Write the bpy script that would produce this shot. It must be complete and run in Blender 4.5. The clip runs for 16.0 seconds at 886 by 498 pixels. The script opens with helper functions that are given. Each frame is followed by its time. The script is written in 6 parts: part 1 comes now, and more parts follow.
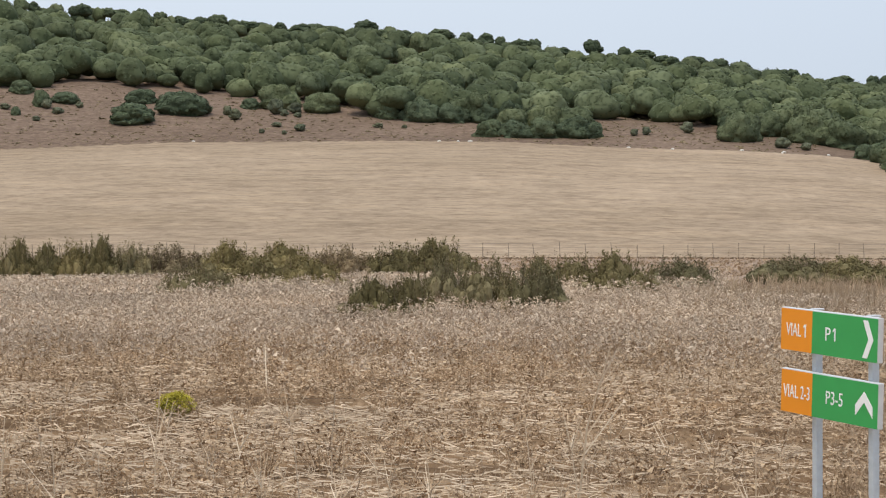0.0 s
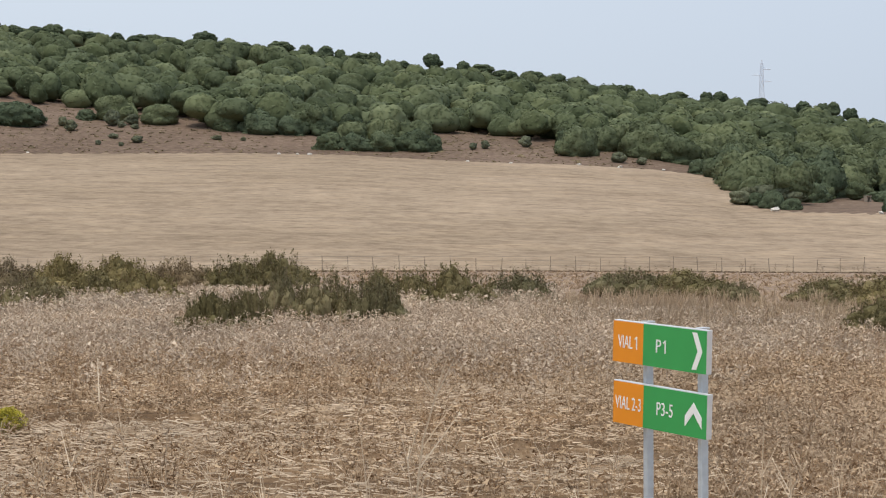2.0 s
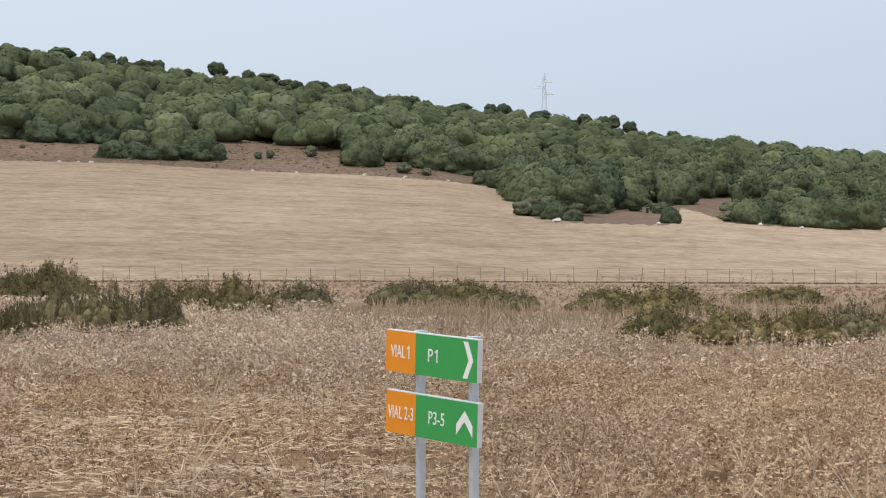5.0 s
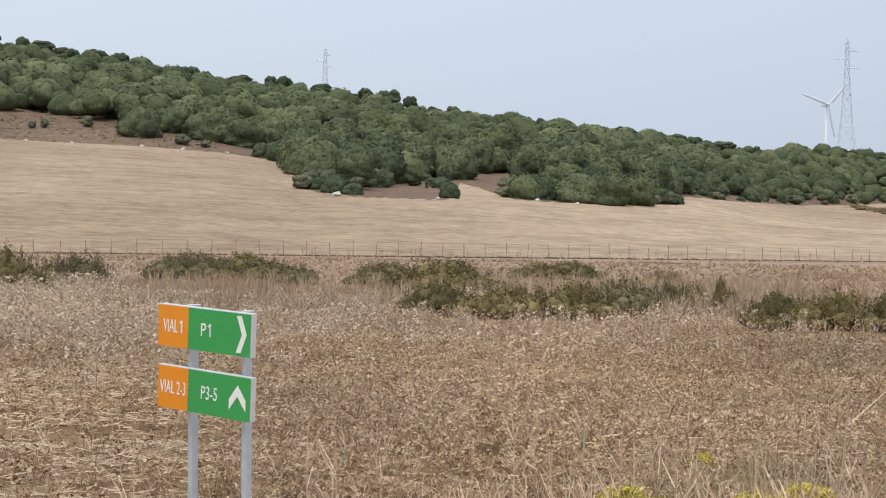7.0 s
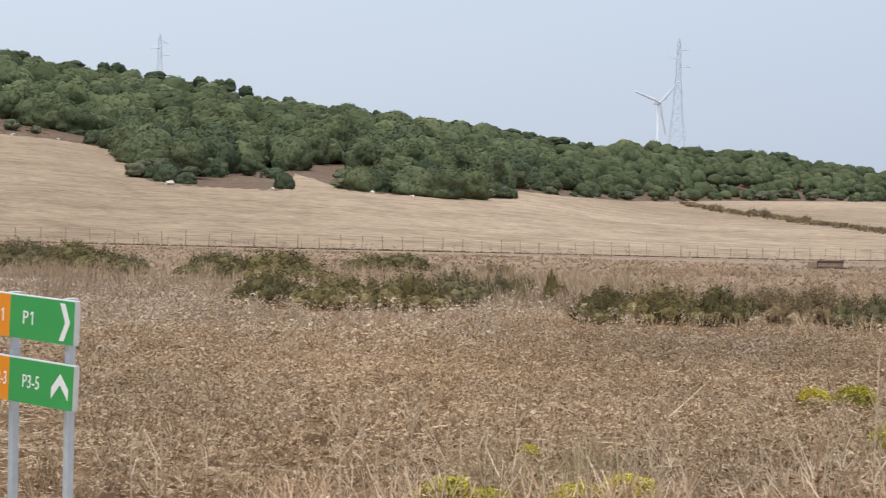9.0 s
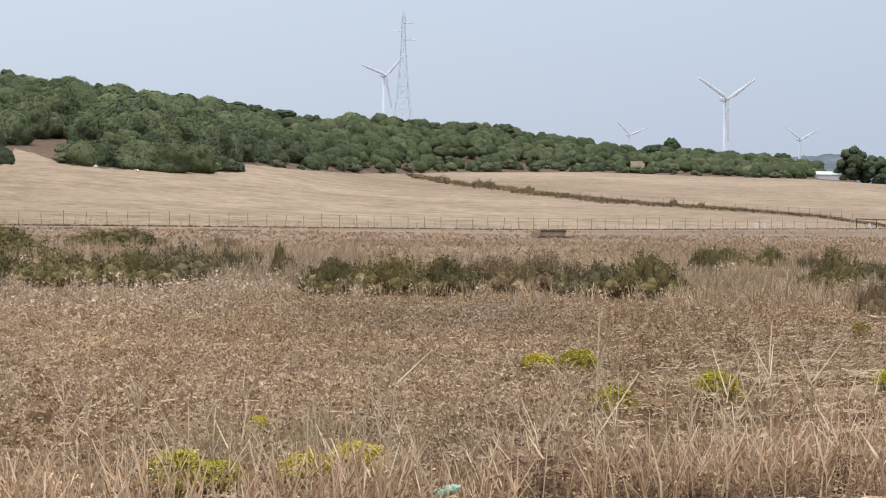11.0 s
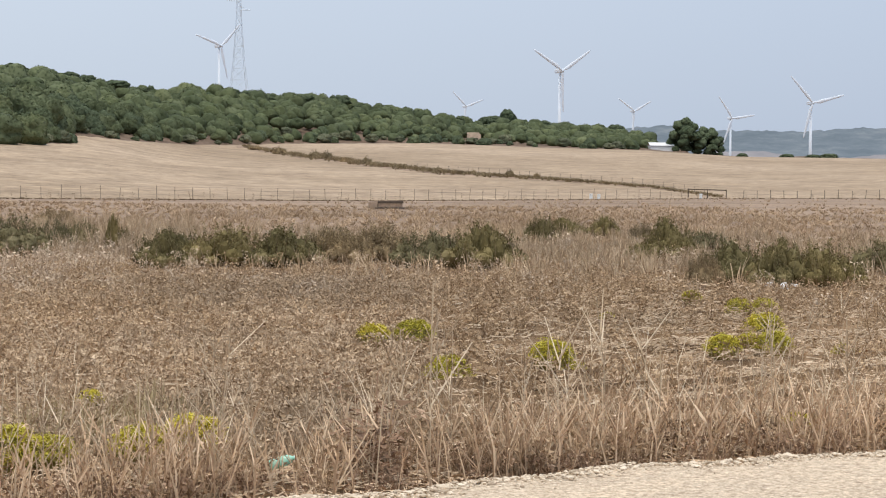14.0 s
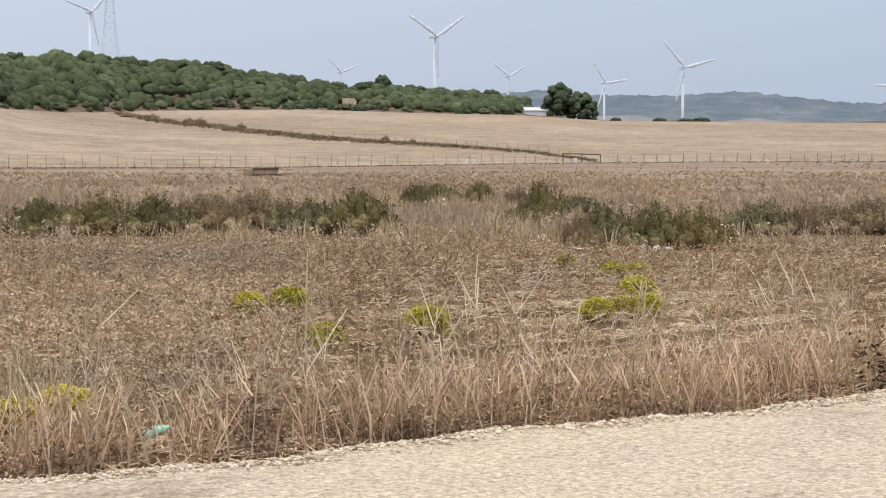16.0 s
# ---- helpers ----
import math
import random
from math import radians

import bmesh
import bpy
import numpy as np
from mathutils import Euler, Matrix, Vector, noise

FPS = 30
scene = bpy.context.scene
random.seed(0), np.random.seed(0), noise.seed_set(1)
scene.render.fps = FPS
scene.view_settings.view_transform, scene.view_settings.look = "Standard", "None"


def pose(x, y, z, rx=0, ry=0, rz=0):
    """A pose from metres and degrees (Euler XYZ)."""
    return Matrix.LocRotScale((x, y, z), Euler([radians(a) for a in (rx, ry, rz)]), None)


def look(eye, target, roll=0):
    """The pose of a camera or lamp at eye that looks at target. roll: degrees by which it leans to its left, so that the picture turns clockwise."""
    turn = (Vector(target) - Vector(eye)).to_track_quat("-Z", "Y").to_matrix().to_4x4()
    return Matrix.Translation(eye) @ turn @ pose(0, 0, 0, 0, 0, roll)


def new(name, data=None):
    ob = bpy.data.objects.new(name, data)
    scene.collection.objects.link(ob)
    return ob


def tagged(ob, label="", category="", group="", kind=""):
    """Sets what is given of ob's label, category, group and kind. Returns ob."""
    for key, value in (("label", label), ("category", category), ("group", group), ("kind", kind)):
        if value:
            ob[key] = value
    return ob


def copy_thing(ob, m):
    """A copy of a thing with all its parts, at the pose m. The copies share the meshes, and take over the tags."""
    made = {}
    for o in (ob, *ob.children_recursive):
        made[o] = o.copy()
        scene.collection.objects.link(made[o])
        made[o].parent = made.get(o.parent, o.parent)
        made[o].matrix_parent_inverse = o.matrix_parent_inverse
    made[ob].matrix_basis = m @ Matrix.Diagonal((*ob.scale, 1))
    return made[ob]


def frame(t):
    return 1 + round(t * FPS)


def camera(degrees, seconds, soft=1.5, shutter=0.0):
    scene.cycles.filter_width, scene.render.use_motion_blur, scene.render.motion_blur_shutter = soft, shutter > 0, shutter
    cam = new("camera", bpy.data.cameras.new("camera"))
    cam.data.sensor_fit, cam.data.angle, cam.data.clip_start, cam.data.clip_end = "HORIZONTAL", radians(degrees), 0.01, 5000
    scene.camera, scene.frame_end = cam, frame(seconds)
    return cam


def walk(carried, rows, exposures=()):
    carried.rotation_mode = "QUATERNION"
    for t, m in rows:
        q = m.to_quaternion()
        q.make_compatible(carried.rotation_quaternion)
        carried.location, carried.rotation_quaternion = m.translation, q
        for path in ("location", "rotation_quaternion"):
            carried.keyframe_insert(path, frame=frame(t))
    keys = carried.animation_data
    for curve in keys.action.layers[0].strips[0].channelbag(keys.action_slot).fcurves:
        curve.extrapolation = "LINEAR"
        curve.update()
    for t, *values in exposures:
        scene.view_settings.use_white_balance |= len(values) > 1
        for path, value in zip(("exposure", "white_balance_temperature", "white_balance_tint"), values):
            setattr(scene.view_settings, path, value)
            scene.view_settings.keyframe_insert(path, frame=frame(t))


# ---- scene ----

# ---- camera: a hand-held pan from the road's edge ----
cam = camera(28.09, 16.0, 1.1, 0.15)
ROWS = [
    (0.0, 0.049, -0.018, 2.013, 89.57, 0.16, -0.00),
    (0.5, 0.058, -0.017, 2.014, 89.64, 0.14, -1.62),
    (1.0, 0.063, -0.017, 2.014, 89.65, 0.12, -2.12),
    (1.5, 0.067, -0.015, 2.016, 89.78, 0.06, -3.41),
    (2.0, 0.077, -0.015, 2.014, 89.98, 0.11, -5.18),
    (2.5, 0.081, -0.014, 2.016, 90.09, 0.18, -6.90),
    (3.0, 0.096, -0.018, 2.017, 90.19, 0.26, -8.16),
    (3.5, 0.100, -0.020, 2.017, 90.26, 0.16, -9.19),
    (6.0, 0.175, -0.040, 2.011, 89.97, 0.09, -15.12),
    (6.5, 0.173, -0.043, 2.011, 89.68, -0.01, -17.23),
    (7.0, 0.178, -0.045, 2.019, 89.46, -0.39, -19.22),
    (7.5, 0.183, -0.049, 2.014, 89.35, -0.43, -20.14),
    (8.0, 0.184, -0.049, 2.018, 89.33, -0.45, -20.45),
    (8.5, 0.201, -0.055, 2.015, 89.22, -0.72, -21.23),
    (9.0, 0.208, -0.064, 2.010, 89.27, -1.16, -24.56),
    (9.5, 0.214, -0.060, 2.000, 89.27, -0.45, -29.01),
    (12.0, 0.231, -0.067, 1.979, 88.14, -0.63, -34.38),
    (12.5, 0.237, -0.068, 1.977, 87.97, -0.66, -35.31),
    (13.0, 0.244, -0.070, 1.977, 87.91, -0.54, -35.95),
    (13.5, 0.248, -0.072, 1.973, 87.80, -0.45, -37.48),
    (14.0, 0.250, -0.074, 1.974, 87.64, -0.39, -38.60),
    (14.5, 0.255, -0.077, 1.974, 87.35, -0.23, -39.60),
    (15.0, 0.254, -0.079, 1.973, 86.97, -0.08, -40.47),
    (15.5, 0.261, -0.085, 1.978, 86.72, -0.03, -41.27),
    (16.0, 0.262, -0.088, 1.976, 86.55, 0.01, -42.61),
]
walk(cam, [(t, pose(x, y, z, rx, ry, rz)) for t, x, y, z, rx, ry, rz in ROWS], ((0.0, 0.0), (0.4, -0.10), (3.5, -0.06), (7.0, 0.0), (16.0, 0.0)))

# ---- light: a bright hazy overcast sky and a soft high sun ----
SUN_UP, SUN_TURN = 71.0, 215.0
world = bpy.data.worlds.new("sky")
scene.world = world
world.use_nodes = True
wn = world.node_tree.nodes
wl = world.node_tree.links
sky = wn.new("ShaderNodeTexSky")
sky.sky_type = "NISHITA"
sky.sun_disc = False
sky.sun_elevation = radians(SUN_UP)
sky.sun_rotation = radians(SUN_TURN)
sky.dust_density = 4.0
dim = wn.new("ShaderNodeVectorMath")
dim.operation = "SCALE"
dim.inputs["Scale"].default_value = 0.10
veil = wn.new("ShaderNodeMix")
veil.data_type = "RGBA"
veil.inputs[0].default_value = 0.88
aim = wn.new("ShaderNodeTexCoord")
slant = wn.new("ShaderNodeVectorMath")
slant.operation = "DOT_PRODUCT"
slant.inputs[1].default_value = (-0.42, 0.60, 0.68)
tone = wn.new("ShaderNodeValToRGB")
tone.color_ramp.elements[0].position, tone.color_ramp.elements[0].color = 0.0, (0.52, 0.605, 0.75, 1)
tone.color_ramp.elements[1].position, tone.color_ramp.elements[1].color = 0.85, (0.71, 0.79, 0.89, 1)
wl.new(aim.outputs["Generated"], slant.inputs[0])
wl.new(slant.outputs["Value"], tone.inputs[0])
wl.new(tone.outputs[0], veil.inputs[7])
wl.new(sky.outputs[0], dim.inputs[0])
wl.new(dim.outputs[0], veil.inputs[6])
height = wn.new("ShaderNodeSeparateXYZ")
rise = wn.new("ShaderNodeMapRange")
rise.inputs["To Min"].default_value, rise.inputs["To Max"].default_value = 0.94, 1.60
overhead = wn.new("ShaderNodeVectorMath")
overhead.operation = "SCALE"
wl.new(aim.outputs["Generated"], height.inputs[0])
wl.new(height.outputs["Z"], rise.inputs["Value"])
wl.new(veil.outputs[2], overhead.inputs[0])
wl.new(rise.outputs[0], overhead.inputs["Scale"])
wl.new(overhead.outputs[0], wn["Background"].inputs["Color"])
wn["Background"].inputs["Strength"].default_value = 1.06
sun = new("sun", bpy.data.lights.new("sun", "SUN"))
sun.data.energy = 1.9
sun.data.angle = radians(24)
sun.data.color = (1.0, 0.89, 0.73)
_a = radians(SUN_TURN)
_toward = Vector((math.sin(_a) * math.cos(radians(SUN_UP)), math.cos(_a) * math.cos(radians(SUN_UP)), math.sin(radians(SUN_UP))))
sun.matrix_world = look(_toward * 50, (0, 0, 0))
scene.view_settings.exposure = 0.0

# ---- materials ----


def ramp(nt, src, stops):
    r = nt.nodes.new("ShaderNodeValToRGB")
    while len(r.color_ramp.elements) < len(stops):
        r.color_ramp.elements.new(0.5)
    for e, (p, c) in zip(r.color_ramp.elements, stops):
        e.position, e.color = p, (*c, 1)
    nt.links.new(src, r.inputs[0])
    return r.outputs[0]


def noise_tex(nt, scale, detail=6.0, rough=0.6, stretch=(1, 1, 1), turn=0.0, where="Object"):
    co = nt.nodes.new("ShaderNodeTexCoord")
    mp = nt.nodes.new("ShaderNodeMapping")
    mp.inputs["Rotation"].default_value = (0, 0, radians(turn))
    mp.inputs["Scale"].default_value = stretch
    n = nt.nodes.new("ShaderNodeTexNoise")
    n.inputs["Scale"].default_value = scale
    n.inputs["Detail"].default_value = detail
    n.inputs["Roughness"].default_value = rough
    nt.links.new(co.outputs[where], mp.inputs[0])
    nt.links.new(mp.outputs[0], n.inputs["Vector"])
    return n.outputs["Fac"]


def mixc(nt, a, b, fac, mode="MIX"):
    m = nt.nodes.new("ShaderNodeMix")
    m.data_type, m.blend_type = "RGBA", mode
    for i, v in ((0, fac), (6, a), (7, b)):
        if isinstance(v, (float, int)):
            m.inputs[i].default_value = v
        elif isinstance(v, tuple):
            m.inputs[i].default_value = (*v, 1)
        else:
            nt.links.new(v, m.inputs[i])
    return m.outputs[2]


def bump(nt, bsdf, src, strength, dist):
    b = nt.nodes.new("ShaderNodeBump")
    b.inputs["Strength"].default_value = strength
    b.inputs["Distance"].default_value = dist
    nt.links.new(src, b.inputs["Height"])
    nt.links.new(b.outputs[0], bsdf.inputs["Normal"])


def base_mat(name, rough=0.9, metal=0.0, spec=0.25):
    m = bpy.data.materials.new(name)
    m.use_nodes = True
    b = m.node_tree.nodes["Principled BSDF"]
    b.inputs["Roughness"].default_value = rough
    b.inputs["Metallic"].default_value = metal
    b.inputs["Specular IOR Level"].default_value = spec
    return m, m.node_tree, b


def plain(name, col, rough=0.6, metal=0.0, vary=0.12, scale=8.0, spec=0.4):
    m, nt, b = base_mat(name, rough, metal, spec)
    lo = tuple(c * (1 - vary) for c in col)
    hi = tuple(min(1, c * (1 + vary)) for c in col)
    n = noise_tex(nt, scale, 5)
    nt.links.new(ramp(nt, n, [(0.3, lo), (0.7, hi)]), b.inputs["Base Color"])
    bump(nt, b, noise_tex(nt, scale * 12, 3), 0.12, 0.002)
    return m


def plant_mat(name, dark, mid, light, patch=0.15, rough=0.85, tint=False, each=True):
    """Dry or green plant tissue: each blade or leaf has its own shade, and patches drift over metres."""
    m, nt, b = base_mat(name, rough, 0, 0.15)
    g = nt.nodes.new("ShaderNodeNewGeometry")
    c = ramp(nt, g.outputs["Random Per Island"], [(0.0, dark), (0.5, mid), (1.0, light)])
    n = noise_tex(nt, patch, 3)
    k = ramp(nt, n, [(0.3, (0.72, 0.72, 0.72)), (0.7, (1.15, 1.12, 1.08))])
    c = mixc(nt, c, k, 1.0, "MULTIPLY")
    o = nt.nodes.new("ShaderNodeObjectInfo")
    pick = o.outputs["Random"]
    if tint:
        at = nt.nodes.new("ShaderNodeAttribute")
        at.attribute_name = "tint"
        pick = at.outputs["Fac"]
    if not each:
        nt.links.new(c, b.inputs["Base Color"])
        return m
    k2 = ramp(nt, pick, [(0.0, (0.74, 0.77, 0.75)), (0.5, (0.96, 0.97, 0.96)), (1.0, (1.15, 1.12, 1.04))])
    c = mixc(nt, c, k2, 1.0, "MULTIPLY")
    nt.links.new(c, b.inputs["Base Color"])
    return m


def soil_mat(name, dark, mid, light, furrow=22.0, streak=1.0, scale=1.0, run=0.035, west=1.0):
    m, nt, b = base_mat(name, 0.95, 0, 0.1)
    big = noise_tex(nt, 0.06 * scale, 4)
    fine = noise_tex(nt, 3.0 * scale, 8, 0.7)
    rows = noise_tex(nt, 0.9 * scale, 6, 0.65, (max(0.10, run * 0.7), 1.0, 1.0), furrow)
    c = ramp(nt, fine, [(0.30, dark), (0.52, mid), (0.72, light)])
    c = mixc(nt, c, ramp(nt, rows, [(0.35, (0.62, 0.60, 0.58)), (0.5, (1, 1, 1)), (0.68, (1.35, 1.33, 1.28))]), streak, "MULTIPLY")
    lines = noise_tex(nt, 2.4 * scale, 5, 0.6, (run, 1.0, 1.0), furrow)
    c = mixc(nt, c, ramp(nt, lines, [(0.34, (0.70, 0.68, 0.66)), (0.46, (1, 1, 1)), (0.70, (1.12, 1.11, 1.09))]), streak, "MULTIPLY")
    c = mixc(nt, c, ramp(nt, big, [(0.35, (0.82, 0.80, 0.78)), (0.65, (1.1, 1.1, 1.12))]), 1.0, "MULTIPLY")
    if west < 1.0:
        at = nt.nodes.new("ShaderNodeTexCoord")
        ax = nt.nodes.new("ShaderNodeSeparateXYZ")
        nt.links.new(at.outputs["Object"], ax.inputs[0])
        mp = nt.nodes.new("ShaderNodeMapRange")
        mp.inputs["From Min"].default_value, mp.inputs["From Max"].default_value = 10.0, 95.0
        nt.links.new(ax.outputs["X"], mp.inputs["Value"])
        c = mixc(nt, c, ramp(nt, mp.outputs[0], [(0.0, (west, west * 0.995, west * 0.97)), (1.0, (1, 1, 1))]), 1.0, "MULTIPLY")
    nt.links.new(c, b.inputs["Base Color"])
    bump(nt, b, fine, 0.6, 0.05 / max(scale, 1.0))
    return m


M_SOIL = soil_mat("dry_weedy_soil", (0.092, 0.056, 0.031), (0.195, 0.127, 0.073), (0.38, 0.272, 0.170))
M_PASTURE = soil_mat("dry_pasture", (0.20, 0.142, 0.10), (0.31, 0.228, 0.165), (0.42, 0.325, 0.24), 8, 0.6, 0.35)
M_STUBBLE = soil_mat("straw_stubble", (0.27, 0.20, 0.137), (0.385, 0.294, 0.206), (0.46, 0.36, 0.256), 5, 0.50, 0.24, 0.85, 0.86)
M_SCRUB = soil_mat("brown_scrub_slope", (0.105, 0.072, 0.050), (0.170, 0.119, 0.085), (0.26, 0.192, 0.140), 6, 0.3, 0.3)
M_GRAVEL, _nt, _b = base_mat("pale_gravel", 0.95, 0, 0.1)
_grit = noise_tex(_nt, 17.0, 8, 0.75)
_dust = noise_tex(_nt, 0.9, 9, 0.74, (0.6, 1, 1), 10)
_gc = ramp(_nt, _grit, [(0.36, (0.42, 0.325, 0.235)), (0.46, (0.66, 0.535, 0.405)), (0.58, (0.77, 0.645, 0.500)), (0.70, (0.90, 0.79, 0.64))])
_gc = mixc(_nt, _gc, ramp(_nt, _dust, [(0.34, (0.66, 0.63, 0.60)), (0.44, (0.95, 0.95, 0.95)), (0.66, (1.08, 1.07, 1.05))]), 1.0, "MULTIPLY")
_chips = []
for _scale in (34.0, 80.0):
    _co = _nt.nodes.new("ShaderNodeTexCoord")
    _vo = _nt.nodes.new("ShaderNodeTexVoronoi")
    _vo.inputs["Scale"].default_value = _scale
    _nt.links.new(_co.outputs["Object"], _vo.inputs["Vector"])
    _chips.append(_vo)
    _gc = mixc(_nt, _gc, ramp(_nt, _vo.outputs["Color"], [(0.15, (0.66, 0.63, 0.60)), (0.5, (1.0, 1.0, 1.0)), (0.9, (1.22, 1.22, 1.22))]), 0.5, "MULTIPLY")
    _gc = mixc(_nt, _gc, ramp(_nt, _vo.outputs["Distance"], [(0.35, (1.0, 1.0, 1.0)), (0.75, (0.62, 0.58, 0.54))]), 0.4, "MULTIPLY")
_nt.links.new(_gc, _b.inputs["Base Color"])
bump(_nt, _b, mixc(_nt, _grit, _chips[0].outputs["Distance"], 0.5), 0.9, 0.02)
M_PEBBLE, _nt, _b = base_mat("limestone_pebble", 0.95, 0, 0.15)
_geo = _nt.nodes.new("ShaderNodeNewGeometry")
_nt.links.new(ramp(_nt, _geo.outputs["Random Per Island"], [(0.0, (0.36, 0.285, 0.205)), (0.45, (0.60, 0.492, 0.370)), (1.0, (0.78, 0.670, 0.530))]), _b.inputs["Base Color"])
bump(_nt, _b, noise_tex(_nt, 60, 4), 0.4, 0.004)
M_STRAW = plant_mat("straw", (0.29, 0.205, 0.130), (0.58, 0.452, 0.316), (0.82, 0.69, 0.525), each=False)
M_OLDSTRAW = plant_mat("old_stubble_straw", (0.34, 0.250, 0.165), (0.57, 0.445, 0.315), (0.78, 0.635, 0.475), each=False)
M_WEED = plant_mat("dead_weed", (0.260, 0.172, 0.100), (0.450, 0.318, 0.196), (0.61, 0.455, 0.298), each=False)
M_PINKWEED = plant_mat("pale_pink_weed", (0.40, 0.292, 0.192), (0.54, 0.406, 0.276), (0.65, 0.505, 0.356), each=False)
M_THISTLE = plant_mat("grey_thistle", (0.49, 0.382, 0.280), (0.585, 0.468, 0.350), (0.67, 0.548, 0.420), each=False)
M_PASTGRASS = plant_mat("pasture_grass", (0.325, 0.230, 0.147), (0.445, 0.326, 0.216), (0.56, 0.425, 0.292), each=False)
M_GRASS = plant_mat("tall_dry_grass", (0.34, 0.250, 0.160), (0.48, 0.364, 0.244), (0.61, 0.480, 0.338), each=False)
M_RANK = plant_mat("rank_weed", (0.12, 0.082, 0.055), (0.20, 0.14, 0.096), (0.30, 0.22, 0.155), each=False)
M_DRYLEAF = plant_mat("dry_dock_leaf", (0.20, 0.125, 0.080), (0.40, 0.265, 0.178), (0.60, 0.43, 0.30), each=False)
M_REED = plant_mat("pink_dry_stem", (0.41, 0.272, 0.170), (0.72, 0.520, 0.350), (0.92, 0.730, 0.525), each=False)
M_PALEGREEN = plant_mat("fading_green_grass", (0.33, 0.255, 0.125), (0.48, 0.385, 0.215), (0.63, 0.515, 0.325), each=False)
M_DOCK = plant_mat("dark_dock", (0.05, 0.026, 0.018), (0.10, 0.055, 0.036), (0.18, 0.11, 0.07))
M_LEAF = plant_mat("wild_olive_leaf", (0.080, 0.101, 0.050), (0.112, 0.136, 0.070), (0.152, 0.177, 0.097), 0.08)
M_WOOD = plant_mat("woodland_leaf", (0.080, 0.101, 0.050), (0.112, 0.136, 0.070), (0.152, 0.177, 0.097), 0.05, tint=True)
M_LEAF2 = plant_mat("mastic_leaf", (0.066, 0.090, 0.050), (0.092, 0.120, 0.068), (0.125, 0.154, 0.092), 0.08)
M_BUSH = plant_mat("shrub_leaf", (0.125, 0.103, 0.045), (0.188, 0.156, 0.071), (0.268, 0.220, 0.112), 0.5)
M_OLIVE = plant_mat("olive_shrub_leaf", (0.145, 0.124, 0.062), (0.210, 0.180, 0.096), (0.285, 0.242, 0.138), 0.5)
M_GREYLEAF = plant_mat("grey_green_leaf", (0.115, 0.128, 0.078), (0.150, 0.165, 0.104), (0.195, 0.207, 0.138), 0.1)
M_BROWNBUSH = plant_mat("browning_shrub_leaf", (0.185, 0.138, 0.080), (0.275, 0.208, 0.125), (0.375, 0.292, 0.184), 0.5)
M_YELLOW = plant_mat("yellow_flower", (0.46, 0.39, 0.05), (0.62, 0.53, 0.075), (0.76, 0.66, 0.13), 1.0)
M_YSTEM = plant_mat("green_stem", (0.30, 0.255, 0.075), (0.44, 0.375, 0.12), (0.56, 0.48, 0.18), 1.0)
M_BARK = plain("bark", (0.13, 0.10, 0.075), 0.95, 0, 0.3, 3)
M_GALV = plain("galvanised_steel", (0.52, 0.57, 0.61), 0.5, 0.3, 0.08, 20)
M_ORANGE = plain("orange_film", (0.80, 0.28, 0.015), 0.45, 0, 0.03, 6)
M_GREEN = plain("green_film", (0.042, 0.335, 0.085), 0.45, 0, 0.04, 6)
M_WHITE = plain("white_film", (0.82, 0.83, 0.82), 0.5, 0, 0.02, 6)
M_ALU = plain("aluminium_edge", (0.62, 0.63, 0.64), 0.45, 0.3, 0.06, 20)
M_POST = plain("weathered_post", (0.24, 0.19, 0.15), 0.9, 0, 0.3, 5)
M_RUST = plain("rusty_steel_post", (0.26, 0.20, 0.155), 0.85, 0.2, 0.3, 9)
M_WIRE = plain("fence_wire", (0.30, 0.26, 0.22), 0.6, 0.6, 0.1, 9)
# Grey steel paled towards the sky: haze is mixed into its colour.
M_STEEL = plain("pylon_steel_hazed", (0.66, 0.72, 0.80), 0.6, 0.0, 0.06, 1)
# White paint dulled towards sky blue, so distance haze sits in the colour.
M_TURB, _nt, _b = base_mat("turbine_white_hazed", 0.6, 0, 0.3)
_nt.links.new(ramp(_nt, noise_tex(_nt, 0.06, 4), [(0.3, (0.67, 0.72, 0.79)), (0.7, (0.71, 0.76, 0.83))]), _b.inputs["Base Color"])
M_CONC = plain("concrete", (0.36, 0.30, 0.235), 0.9, 0, 0.25, 2)
M_TROUGH = plain("brown_stained_concrete", (0.34, 0.25, 0.18), 0.9, 0, 0.3, 3)
M_DARK = plain("dark_wet_timber", (0.085, 0.062, 0.046), 0.9, 0, 0.3, 4)
M_RUIN = plain("pink_render", (0.56, 0.43, 0.32), 0.9, 0, 0.2, 1)
M_ROOF = plain("white_sheet_roof", (0.75, 0.76, 0.76), 0.6, 0, 0.05, 0.5)
M_STONE = plain("white_stone", (0.66, 0.62, 0.55), 0.9, 0, 0.2, 3)
M_PET, _nt, _b = base_mat("green_plastic", 0.25, 0, 0.5)
_b.inputs["Base Color"].default_value = (0.42, 0.80, 0.64, 1)
_b.inputs["Transmission Weight"].default_value = 0.12
# Air haze is put into the colour: blue-grey with a weak glow.
M_FAR = bpy.data.materials.new("distant_hill_haze_glow")
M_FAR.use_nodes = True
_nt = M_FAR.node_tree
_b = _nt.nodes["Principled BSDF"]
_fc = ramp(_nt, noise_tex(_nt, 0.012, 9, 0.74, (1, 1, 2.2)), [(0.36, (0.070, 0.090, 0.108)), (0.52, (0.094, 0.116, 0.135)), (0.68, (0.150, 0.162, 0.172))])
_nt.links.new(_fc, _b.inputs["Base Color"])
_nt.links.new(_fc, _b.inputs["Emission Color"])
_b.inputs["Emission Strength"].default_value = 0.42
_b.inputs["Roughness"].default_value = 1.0
